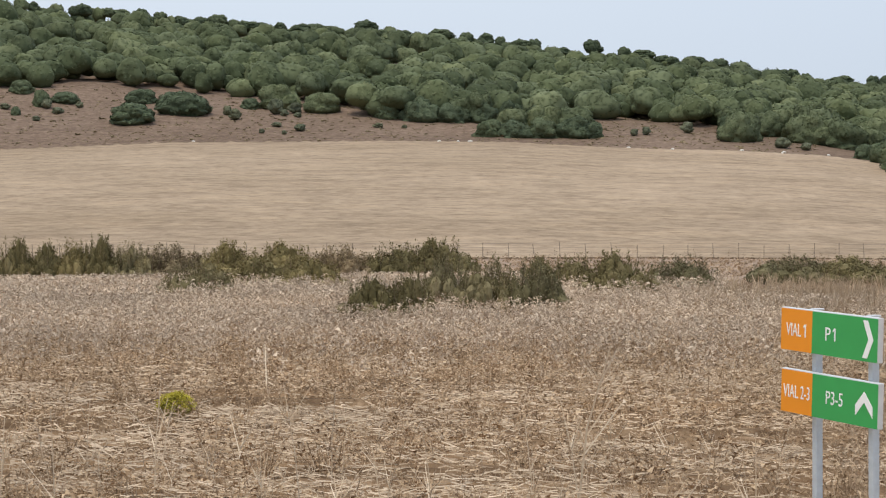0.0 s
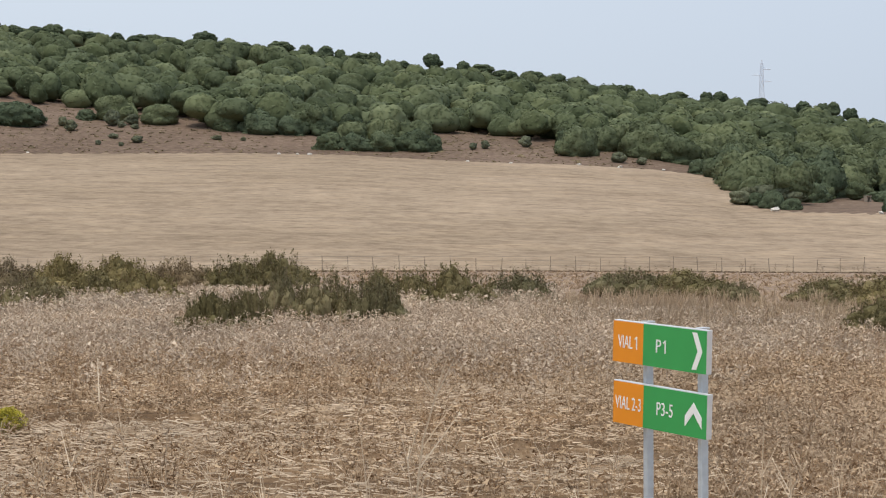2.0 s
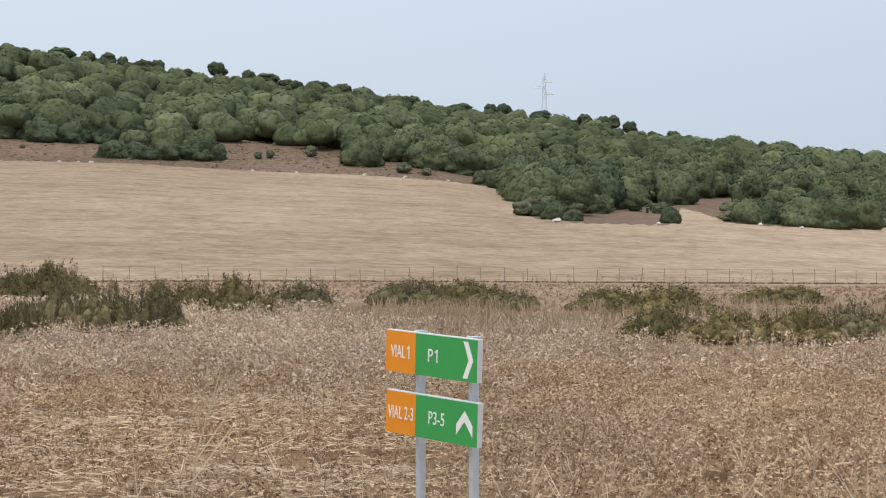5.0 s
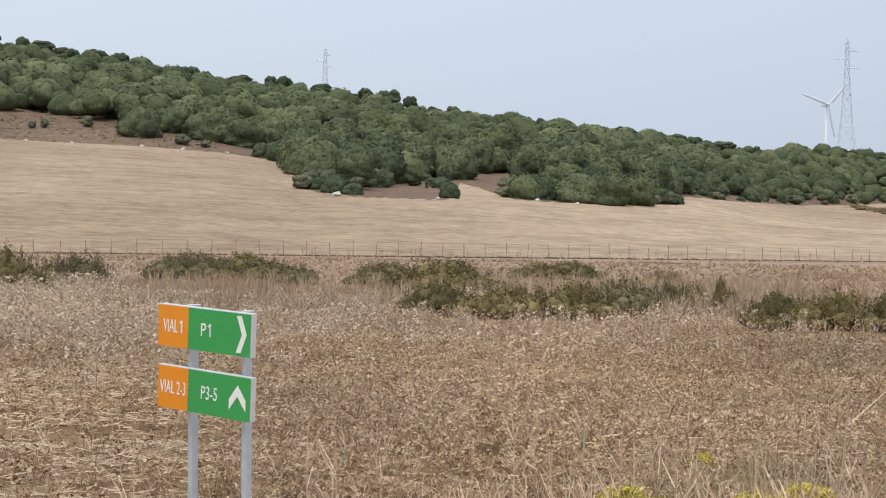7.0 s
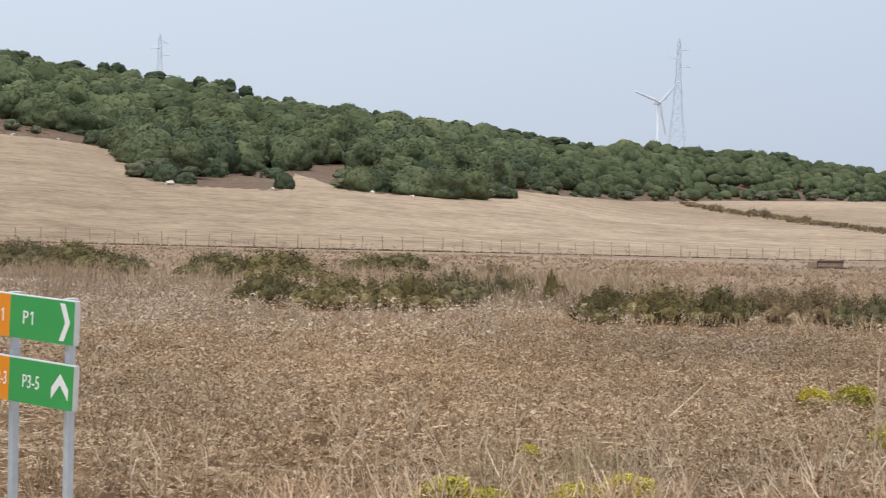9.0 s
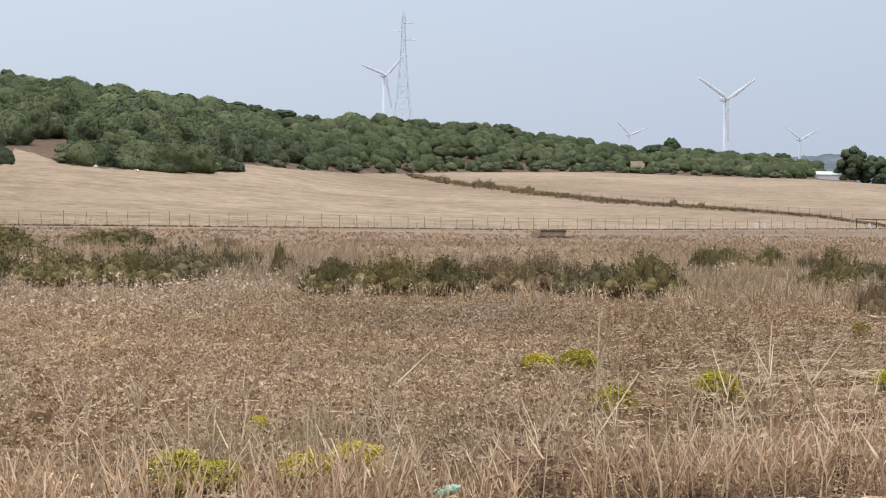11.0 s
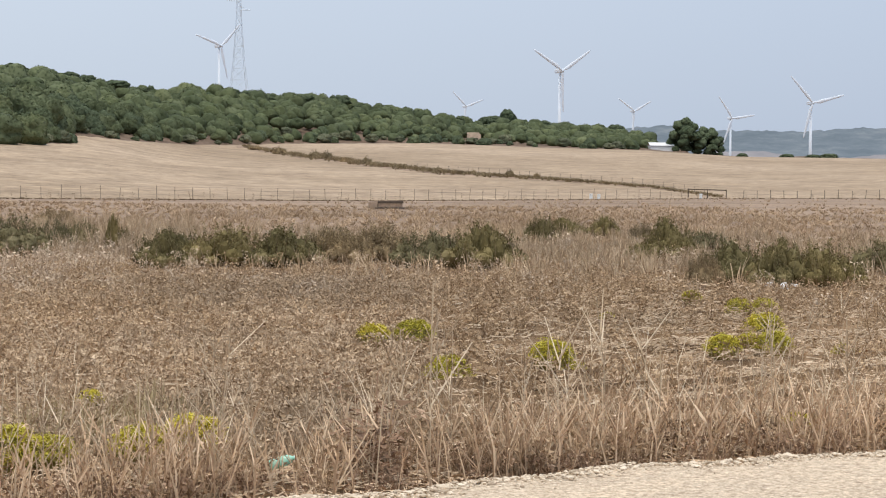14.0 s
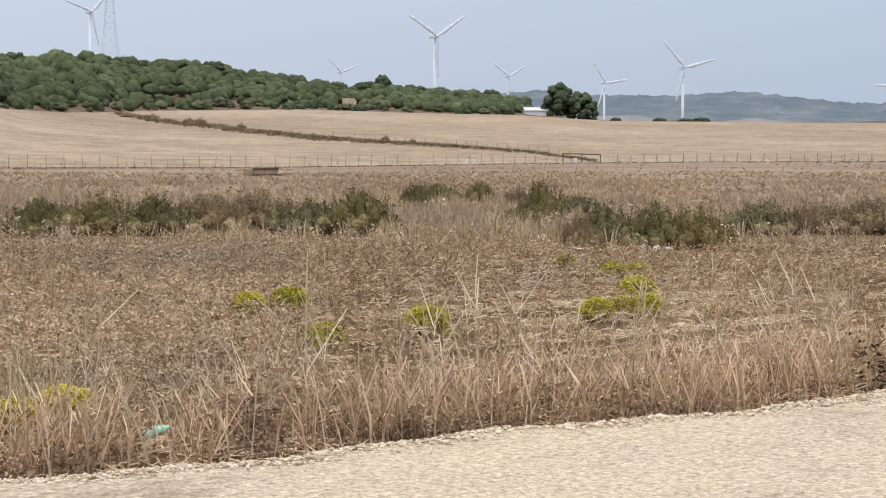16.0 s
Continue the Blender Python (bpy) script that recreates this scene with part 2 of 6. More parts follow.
# Mauve-grey base and emission imitate haze; bare fields give off no light.
M_FARFIELD = bpy.data.materials.new("distant_field_haze_glow")
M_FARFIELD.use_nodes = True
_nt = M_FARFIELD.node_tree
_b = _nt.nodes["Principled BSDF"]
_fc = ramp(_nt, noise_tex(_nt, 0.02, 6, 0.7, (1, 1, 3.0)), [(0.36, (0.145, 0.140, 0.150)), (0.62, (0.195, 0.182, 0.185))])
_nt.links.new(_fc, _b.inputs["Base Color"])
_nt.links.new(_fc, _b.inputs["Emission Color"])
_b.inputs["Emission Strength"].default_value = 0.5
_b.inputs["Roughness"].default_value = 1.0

# ---- mesh helpers ----


def np_mesh(name, verts, tris, mats, index=None, smooth=False):
    verts = np.asarray(verts, np.float32).reshape(-1, 3)
    tris = np.asarray(tris, np.int32)
    k = tris.shape[1]
    me = bpy.data.meshes.new(name)
    me.vertices.add(len(verts))
    me.vertices.foreach_set("co", verts.ravel())
    me.loops.add(tris.size)
    me.loops.foreach_set("vertex_index", tris.ravel())
    me.polygons.add(len(tris))
    me.polygons.foreach_set("loop_start", np.arange(0, tris.size, k, dtype=np.int32))
    for m in mats:
        me.materials.append(m)
    if index is not None:
        me.polygons.foreach_set("material_index", np.asarray(index, np.int32))
    me.polygons.foreach_set("use_smooth", np.full(len(tris), smooth))
    me.update(calc_edges=True)
    return me


def bm_mesh(name, bm, mat, smooth=False):
    me = bpy.data.meshes.new(name)
    bm.to_mesh(me)
    bm.free()
    me.materials.append(mat)
    if smooth:
        me.polygons.foreach_set("use_smooth", [True] * len(me.polygons))
    return me


def part(name, bm, material, parent, label=""):
    me = bm if isinstance(bm, bpy.types.Mesh) else bm_mesh(name, bm, material)
    ob = new(name, me)
    ob.parent = parent
    return tagged(ob, label)


def box(bm, size, at=(0, 0, 0), bevel=0.0, m=None):
    g = bmesh.ops.create_cube(bm, size=1.0)["verts"]
    bmesh.ops.scale(bm, vec=size, verts=g)
    if bevel:
        es = list({e for v in g for e in v.link_edges})
        g = bmesh.ops.bevel(bm, geom=es, offset=bevel, segments=2, affect="EDGES", profile=0.5)["verts"]
    bmesh.ops.translate(bm, vec=at, verts=g)
    if m is not None:
        bmesh.ops.transform(bm, matrix=m, verts=g)
    return g


def beam(bm, a, b, ra, rb, sides=4):
    a, b = Vector(a), Vector(b)
    d = b - a
    m = Matrix.Translation((a + b) / 2) @ d.to_track_quat("Z", "Y").to_matrix().to_4x4()
    bmesh.ops.create_cone(bm, cap_ends=True, segments=sides, radius1=ra, radius2=rb, depth=d.length, matrix=m)


def ico_np(level):
    bm = bmesh.new()
    bmesh.ops.create_icosphere(bm, subdivisions=level, radius=1.0)
    v = np.array([x.co[:] for x in bm.verts])
    f = np.array([[x.index for x in y.verts] for y in bm.faces])
    bm.free()
    return v, f


ICO1, ICO2 = ico_np(1), ico_np(2)


class Heap:
    """Collects triangles of many small pieces for one mesh."""

    def __init__(self):
        self.v, self.f, self.n = [], [], 0

    def add(self, v, f):
        v, f = np.asarray(v, float).reshape(-1, 3), np.asarray(f, int).reshape(-1, 3)
        self.v.append(v)
        self.f.append(f + self.n)
        self.n += len(v)

    def arrays(self):
        return np.concatenate(self.v), np.concatenate(self.f)

    def mesh(self, name, mat, smooth=False):
        v, f = self.arrays()
        return np_mesh(name, v, f, [mat], None, smooth)


def strew(protos, pos, scale, turn, lean=None, wide=None):
    """All copies of the prototypes, as one pair of arrays: prototype i % len for each place."""
    heap = Heap()
    n = len(pos)
    which = np.arange(n) % len(protos)
    lean = np.zeros((n, 2)) if lean is None else lean
    wide = np.ones(n) if wide is None else wide
    for k, (pv, pf) in enumerate(protos):
        sel = np.nonzero(which == k)[0]
        if not len(sel):
            continue
        c, s = np.cos(turn[sel])[:, None], np.sin(turn[sel])[:, None]
        sc = scale[sel][:, None]
        w = wide[sel][:, None]
        x = (pv[None, :, 0] * c - pv[None, :, 1] * s) * sc * w
        y = (pv[None, :, 0] * s + pv[None, :, 1] * c) * sc * w
        z = pv[None, :, 2] * sc
        x = x + z * lean[sel, 0][:, None]
        y = y + z * lean[sel, 1][:, None]
        v = np.stack([x, y, z], -1) + pos[sel][:, None, :]
        f = pf[None] + (np.arange(len(sel)) * len(pv))[:, None, None]
        heap.add(v.reshape(-1, 3), f.reshape(-1, 3))
    return heap


# ---- the lie of the land ----
# Bearings in degrees to the right of ahead; heights follow a gentle rise from the fence to the wooded hill.
EYE = 2.0
tan_d = lambda a: np.tan(np.radians(a))
FIELD = np.array([(-60, 2.4, 310), (-14, 2.74, 310), (-8.8, 3.0, 310), (-1.5, 3.07, 310), (2.1, 3.02, 308), (5.8, 2.81, 305), (9.4, 2.69, 303), (12, 2.52, 302), (14.6, 2.17, 300),
                  (20.4, 1.88, 285), (27.2, 1.17, 270), (28.6, 1.05, 284), (30.3, 0.95, 316), (31.7, 0.94, 350), (33.6, 1.0, 400), (38.1, 1.05, 420), (41.7, 0.94, 428), (45.2, 0.86, 430), (48, 0.68, 430), (53.6, 0.62, 430), (90, 0.4, 430)])
CREST = np.array([(-60, 6.0, 480), (-14, 7.61, 480), (-7, 6.96, 480), (-2.4, 6.81, 478), (3, 6.17, 475), (7.2, 5.81, 472), (12, 4.96, 470), (15.5, 4.65, 465), (19.5, 4.0, 460), (23.2, 3.6, 460), (28.4, 2.88, 470), (31.7, 2.7, 490),
                  (35.6, 2.42, 520), (37.8, 2.06, 540), (39.6, 1.78, 560), (41.9, 1.7, 580), (44.6, 1.42, 600), (46.0, 1.05, 600), (48, 0.80, 600), (54, 0.6, 600), (90, 0.5, 600)])


def knots(table, az, col):
    return np.interp(az, table[:, 0], table[:, col], period=360)


def fence_r(az):
    left = 125.0 / np.cos(np.radians(np.clip(az, -40, 47.8) + 5.0))
    return np.where(az > 47.8, 207.3 + (az - 47.8) * 0.8, left) * np.where(np.abs(az) > 70, 0.9, 1.0)


def fence_z(az):
    return EYE - fence_r(az) * tan_d(np.interp(az, [-20, 7, 20, 36, 43, 48, 54], [0.74, 0.74, 0.81, 0.84, 0.75, 0.67, 0.63]))


def wave(x, y, s, seed=0.0):
    return (np.sin(x / s + 1.3 + seed) * np.cos(y / (s * 1.13) + 0.4 + seed) + 0.6 * np.sin(x / (s * 0.43) - y / (s * 0.51) + seed) + 0.4 * np.cos(y / (s * 0.27) + x / (s * 0.35))) / 2.0


def furrow(x, y):
    """Phase of the old plough rows, one metre apart."""
    return (x * 0.14 + y * 0.99 + 0.12 * wave(x, y, 2.6)) * 2 * math.pi


def land(az, r):
    az, r = np.asarray(az, float), np.asarray(r, float)
    rf, zf = fence_r(az), fence_z(az)
    r0 = knots(FIELD, az, 2)
    z0 = EYE + r0 * tan_d(knots(FIELD, az, 1))
    rs = knots(CREST, az, 2)
    tall = np.interp(az, [-20, 10, 25, 40, 45, 47], [4.85, 4.05, 3.75, 3.8, 3.1, 0.3])
    zs = EYE + rs * tan_d(knots(CREST, az, 1)) - tall
    zs = np.where(az > 46.5, z0 + (rs - r0) * 0.004, zs)
    x, y = r * np.sin(np.radians(az)), r * np.cos(np.radians(az))
    near = zf * np.clip((r - 55) / (rf - 55), 0, 1) ** 1.3
    near = near + 0.03 * wave(x, y, 1.7) * np.clip((r - 11) / 5, 0, 1) * np.clip((120 - r) / 60, 0, 1)
    near = near + 0.050 * np.cos(furrow(x, y)) * np.clip((r - 12) / 3, 0, 1) * np.clip((36 - r) / 8, 0, 1) * (0.6 + 0.4 * wave(x, y, 4.5, 1.0))
    near = near + 0.030 * np.cos((x * 0.139 + y * 0.990 + 0.05 * wave(x, y, 3.1)) / 0.36 * 2 * math.pi) * np.clip((r - 11.5) / 2, 0, 1) * np.clip((27 - r) / 6, 0, 1)
    near = near + 0.045 * np.cos(furrow(x, y)) * np.clip((az - 37) / 4, 0, 1) * np.clip((r - 15) / 3, 0, 1) * np.clip((34 - r) / 6, 0, 1)
    u = np.clip((r - rf) / (r0 - rf), 0, 1)
    field = zf + (z0 - zf) * u + 0.12 * wave(x, y, 19.0) * np.sin(np.pi * u)
    w = np.clip((r - r0) / (rs - r0), 0, 1)
    hill = z0 + (zs - z0) * w + 1.1 * wave(x, y, 13.0) * np.sin(np.pi * w)
    far = np.interp(r, [600, 900, 1500], [1.0, 0.55, 0.0])
    back = zs * far - 16 * (1 - far)
    back = np.where(r < 620, zs, back)
    return np.where(r < rf, near, np.where(r < r0, field, np.where(r < rs, hill, back)))


def land_xy(x, y):
    return land(np.degrees(np.arctan2(x, y)), np.hypot(x, y))


def spot(az, r, dz=0.0):
    a = radians(az)
    return Vector((r * math.sin(a), r * math.cos(a), float(land(az, r)) + dz))


def near_spot(az, r, dz=0.0):
    """A place at that bearing and range from where the camera stands when it looks that way."""
    a = radians(az)
    x = r * math.sin(a) + float(np.interp(az, [0, 9, 20, 30, 42], [0.05, 0.10, 0.18, 0.22, 0.26]))
    y = r * math.cos(a) + float(np.interp(az, [0, 9, 20, 30, 42], [-0.018, -0.02, -0.047, -0.062, -0.088]))
    return Vector((x, y, float(land_xy(x, y)) + dz))


def field_end(az):
    """Where the stubble stops: two tongues of wood come forward into it."""
    az = np.asarray(az, float)
    r = knots(FIELD, az, 2).copy()
    tongue = np.interp(az, [14.3, 14.5, 15.3, 16.6, 19.5, 19.65, 19.8, 20.4, 21.0, 21.3, 22.5, 25.0, 26.88, 27.0], [300, 228, 216, 212, 212, 224, 257, 245, 231, 223, 222, 228, 243, 270])
    r = np.where((az > 14.3) & (az < 27.0), np.minimum(tongue, r), r)
    return r + 0.7 * np.sin(az * 21.0) + 0.5 * np.sin(az * 47.0 + 1) + np.where((az > 14) & (az < 28), 1.4 * np.sin(az * 13.0) + 0.8 * np.sin(az * 31.0), 0)


def build_ground():
    az = np.concatenate([np.arange(-180, -20, 4.0), np.arange(-20, 62, 0.2), np.arange(62, 180, 4.0)])
    rf, re, rs = fence_r(az), field_end(az), knots(CREST, az, 2)
    rows, mats = [], []
    for t in np.concatenate([np.geomspace(0.5, 12.0, 30)[:-1], np.arange(12.0, 26.0, 0.085), np.arange(26.0, 36.0, 0.14), np.geomspace(36.0, 60.0, 30)]):
        rows.append(t * np.ones_like(az))
        mats.append(0)
    for t in np.linspace(0, 1, 25)[1:]:
        rows.append(60 + (rf - 60) * t)
        mats.append(1)
    for t in np.linspace(0, 1, 45)[1:]:
        rows.append(rf + (re - rf) * t)
        mats.append(2)
    for t in np.linspace(0, 1, 45)[1:]:
        rows.append(re + (rs - re) * t)
        mats.append(3)
    for r in (620, 680, 760, 850, 950, 1100, 1300, 1600, 2200, 3000, 4000, 4950):
        rows.append(np.maximum(r, rs + 2) * np.ones_like(az))
        mats.append(1)
    r = np.array(rows)
    a = np.broadcast_to(az, r.shape)
    z = land(a, r)
    v = np.stack([r * np.sin(np.radians(a)), r * np.cos(np.radians(a)), z], -1).reshape(-1, 3)
    n, k = r.shape
    i, j = np.meshgrid(np.arange(n - 1), np.arange(k), indexing="ij")
    j2 = (j + 1) % k
    q = np.stack([i * k + j, i * k + j2, (i + 1) * k + j2, (i + 1) * k + j], -1).reshape(-1, 4)[:, ::-1]
    idx = np.repeat(np.array(mats[1:]), k)
    v = np.concatenate([v, [[0, 0, float(z[0].mean())]]])
    me = np_mesh("ground", v, q, [M_SOIL, M_PASTURE, M_STUBBLE, M_SCRUB], idx, True)
    return tagged(new("ground", me), "dry weedy ground, pale stubble field and brown hillside", "ground", kind="structure")


build_ground()


def build_backdrop():
    az = np.arange(38, 75, 0.12)
    el = np.interp(az, [38, 42, 44.7, 45.8, 47.6, 50.1, 52.1, 53.7, 55.4, 56.6, 60, 75], [1.3, 1.5, 1.58, 1.67, 1.50, 1.48, 1.61, 1.43, 1.24, 1.2, 1.0, 0.9])
    rng = np.random.default_rng(15)
    el = el + 0.02 * np.sin(az * 9) + 0.012 * np.sin(az * 23 + 1) + np.abs(rng.normal(0, 0.010, len(az))) + np.where(rng.random(len(az)) < 0.08, 0.03, 0)
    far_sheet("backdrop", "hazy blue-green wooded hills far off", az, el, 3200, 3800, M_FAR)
    az = np.arange(44, 60, 0.15)
    el = np.interp(az, [44, 47.4, 48.8, 49.8, 51.5, 52.6, 53.6, 60], [0.4, 0.84, 0.86, 0.70, 0.66, 0.78, 0.62, 0.3]) + 0.01 * np.sin(az * 13)
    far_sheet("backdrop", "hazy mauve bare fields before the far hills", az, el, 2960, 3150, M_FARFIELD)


def far_sheet(name, label, az, el, near, far, mat):
    rows = []
    for t in np.linspace(0, 1, 13):
        rr = near + (far - near) * t
        e = 0.2 + (el - 0.2) * t
        z = EYE + rr * tan_d(e) + 0.8 * np.sin(az * 5 + t * 9) * t * (1 - t) * 4
        rows.append(np.stack([rr * np.sin(np.radians(az)), rr * np.cos(np.radians(az)), z if t else np.full_like(az, -18.0)], -1))
    v = np.array(rows)
    n, k = v.shape[:2]
    i, j = np.meshgrid(np.arange(n - 1), np.arange(k - 1), indexing="ij")
    q = np.stack([i * k + j, i * k + j + 1, (i + 1) * k + j + 1, (i + 1) * k + j], -1).reshape(-1, 4)[:, ::-1]
    tagged(new(name, np_mesh(name, v.reshape(-1, 3), q, [mat], None, True)), label, "hills", kind="structure")


build_backdrop()


def road_edge(x):
    return 9.92 - 0.203 * x + 0.10 * math.sin(x * 1.7) + 0.05 * math.sin(x * 5.3 + 1)


def build_road():
    xs = np.arange(-26, 34, 0.1)
    edge = np.array([road_edge(x) for x in xs])
    offs = np.array([0.12, 0.0, -0.12, -0.4, -0.9, -1.6, -2.6, -4.0, -6.0, -9.0, -13.0, -13.3])
    zz = np.array([-0.05, 0.015, 0.065, 0.095, 0.11, 0.12, 0.12, 0.12, 0.12, 0.10, 0.06, -0.2])
    v = np.stack([np.broadcast_to(xs, (len(offs), len(xs))), edge[None] + offs[:, None], zz[:, None] + 0.012 * wave(xs[None], edge[None] + offs[:, None], 0.5)], -1)
    n, k = v.shape[:2]
    i, j = np.meshgrid(np.arange(n - 1), np.arange(k - 1), indexing="ij")
    q = np.stack([i * k + j, i * k + j + 1, (i + 1) * k + j + 1, (i + 1) * k + j], -1).reshape(-1, 4)[:, ::-1]
    tagged(new("road", np_mesh("road", v.reshape(-1, 3), q, [M_GRAVEL], None, True)), "pale compacted gravel track", "road", kind="structure")
    rng = np.random.default_rng(5)
    n = 18000
    x = rng.uniform(1.5, 15, n)
    d = np.where(rng.random(n) < 0.40, np.abs(rng.normal(0, 0.22, n)), rng.uniform(0, 3.6, n))
    e = np.array([road_edge(a) for a in x])
    y = e - d + 0.03
    pv, pf = ICO1
    protos = [(pv * np.array([1, rng.uniform(0.6, 0.9), rng.uniform(0.3, 0.55)]) * (1 + 0.18 * rng.normal(size=(len(pv), 1))), pf) for _ in range(8)]
    s = rng.gamma(1.6, 0.0022, n) + 0.004 + np.where(d < 0.5, rng.gamma(1.2, 0.0045, n), 0) + np.where(rng.random(n) < 0.02, 0.008, 0)
    pos = np.stack([x, y, np.interp(d, [0, 0.12, 0.4], [0.03, 0.082, 0.104]) + rng.uniform(-0.012, 0.004, n)], -1)
    tagged(new("gravel", strew(protos, pos, np.minimum(s, 0.045), rng.uniform(0, 6.3, n)).mesh("gravel", M_PEBBLE)), "loose pale limestone pebbles along the track", "gravel", kind="stuff")


build_road()

# ---- direction sign ----


def text_mesh(body, w, h, depth, name):
    cu = bpy.data.curves.new(name, "FONT")
    cu.body, cu.extrude, cu.resolution_u = body, 0.02, 3
    ob = bpy.data.objects.new(name, cu)
    scene.collection.objects.link(ob)
    me = bpy.data.meshes.new_from_object(ob.evaluated_get(bpy.context.evaluated_depsgraph_get()))
    bpy.data.objects.remove(ob)
    co = np.empty(len(me.vertices) * 3)
    me.vertices.foreach_get("co", co)
    co = co.reshape(-1, 3)
    lo, hi = co.min(0), co.max(0)
    co = (co - (lo + hi) / 2) / np.maximum(hi - lo, 1e-6) * (w, h, depth)
    me.vertices.foreach_set("co", co.ravel())
    me.materials.clear()
    me.materials.append(M_WHITE)
    me.update()
    return me


def figure_one(w, h):
    bm = bmesh.new()
    box(bm, (w * 0.30, h, 0.002), (w * 0.30, 0, 0))
    g = box(bm, (w * 0.72, w * 0.28, 0.0018), (0, 0, 0), 0, Matrix.Translation((-0.02 * w, h * 0.5 - w * 0.33, 0)) @ Matrix.Rotation(0.75, 4, "Z"))
    return bm_mesh("lettering", bm, M_WHITE)


def chevron(w, h, thick, up):
    """A plain arrow head, pointing along +x, or up."""
    pts = [(-w / 2, h / 2), (-w / 2 + thick, h / 2), (w / 2, 0), (-w / 2 + thick, -h / 2), (-w / 2, -h / 2), (w / 2 - thick, 0)]
    if up:
        pts = [(-w / 2, -h / 2), (-w / 2 + thick * 0.05, -h / 2 + thick), (0, h / 2), (w / 2 - thick * 0.05, -h / 2 + thick), (w / 2, -h / 2), (0, h / 2 - thick)]
        pts = [(-w / 2, -h / 2), (-w / 2, -h / 2 + thick), (0, h / 2), (w / 2, -h / 2 + thick), (w / 2, -h / 2), (0, h / 2 - thick)]
    bm = bmesh.new()
    lo = [bm.verts.new((x, y, -0.001)) for x, y in pts]
    hi = [bm.verts.new((x, y, 0.001)) for x, y in pts]
    for a, b, c, d in ((0, 1, 2, 5), (5, 2, 3, 4)):
        bm.faces.new([hi[i] for i in (a, b, c, d)])
        bm.faces.new([lo[i] for i in (d, c, b, a)])
    for i in range(6):
        j = (i + 1) % 6
        bm.faces.new([lo[i], lo[j], hi[j], hi[i]])
    bmesh.ops.recalc_face_normals(bm, faces=bm.faces)
    return bm_mesh("arrow", bm, M_WHITE)


def build_sign():
    left, right = Vector((2.081, 10.546, 0)), Vector((2.475, 9.797, 0))
    u = (right - left).normalized()
    width = (right - left).length
    n = Vector((u.y, -u.x, 0))
    base = left.copy()
    base.z = float(land_xy(base.x, base.y))
    m = Matrix(((u.x, 0, n.x, base.x), (u.y, 0, n.y, base.y), (0, 1, 0, 0), (0, 0, 0, 1)))
    sign = new("direction_sign")
    sign.matrix_world = m
    tagged(sign, "two green and orange direction panels on galvanised posts by a track", "sign")
    for f in (0.28, 0.855):
        bm = bmesh.new()
        top = 1.578 - f * 0.035
        box(bm, (0.038, top + 0.35, 0.052), (f * width, (top - 0.35) / 2, -0.058), 0.006)
        post = part("post", bm, M_GALV, sign, "galvanised steel post")
        bm = bmesh.new()
        box(bm, (0.052, 0.012, 0.067), (f * width, top + 0.007, -0.058), 0.003)
        part("cap", bm, M_ALU, post)
    slope = math.atan2(-0.036, width)
    for top, tall, words, up in ((1.585, 0.253, ("VIAL 1", "P1"), False), (1.222, 0.258, ("VIAL 2-3", "P3-5"), True)):
        bm = bmesh.new()
        tilt = Matrix.Translation((0, top, 0)) @ Matrix.Rotation(slope, 4, "Z")
        box(bm, (width, tall, 0.040), (width / 2, -tall / 2, -0.006), 0.004, tilt)
        panel = part("panel", bm, M_ALU, sign, "aluminium sign panel with film faces")
        cut = 0.337 * width
        bm = bmesh.new()
        box(bm, (cut - 0.003, tall - 0.008, 0.003), (cut / 2 + 0.0015, -tall / 2 - 0.002, 0.0155), 0, tilt)
        part("orange_face", bm, M_ORANGE, panel, "orange reflective film")
        bm = bmesh.new()
        box(bm, (width - cut - 0.003, tall - 0.008, 0.003), ((width + cut) / 2 - 0.001, -tall / 2 - 0.002, 0.0155), 0, tilt)
        part("green_face", bm, M_GREEN, panel, "green reflective film")
        spans = ((0.062, 0.275), (0.480, 0.585)) if not up else ((0.028, 0.312), (0.484, 0.655))
        for w, (a, b) in zip(words, spans):
            if w.endswith("1"):
                k = 0.17 if len(w) > 2 else 0.36
                one = figure_one((b - a) * width * k, tall * 0.30)
                one.transform(tilt @ Matrix.Translation(((b - (b - a) * k / 2) * width, -tall * 0.50, 0.0185)))
                part("lettering", one, M_WHITE, panel, "white figure one")
                w, b = w[:-1].strip(), b - (b - a) * (0.25 if len(w) > 2 else 0.5)
            t = text_mesh(w, (b - a) * width, tall * 0.30, 0.002, "lettering")
            t.transform(tilt @ Matrix.Translation(((a + b) / 2 * width, -tall * 0.50, 0.0185)))
            part("lettering", t, M_WHITE, panel, "white lettering")
        c = chevron(0.105 * width, tall * 0.84, 0.040, False) if not up else chevron(0.17 * width, tall * 0.56, 0.062, True)
        c.transform(tilt @ Matrix.Translation(((0.908 if not up else 0.868) * width, -tall * 0.50, 0.0185)))
        part("arrow", c, M_WHITE, panel, "white arrow head")


build_sign()

# ---- trees and shrubs ----


ICO3, ICO4 = ico_np(3), ico_np(4)


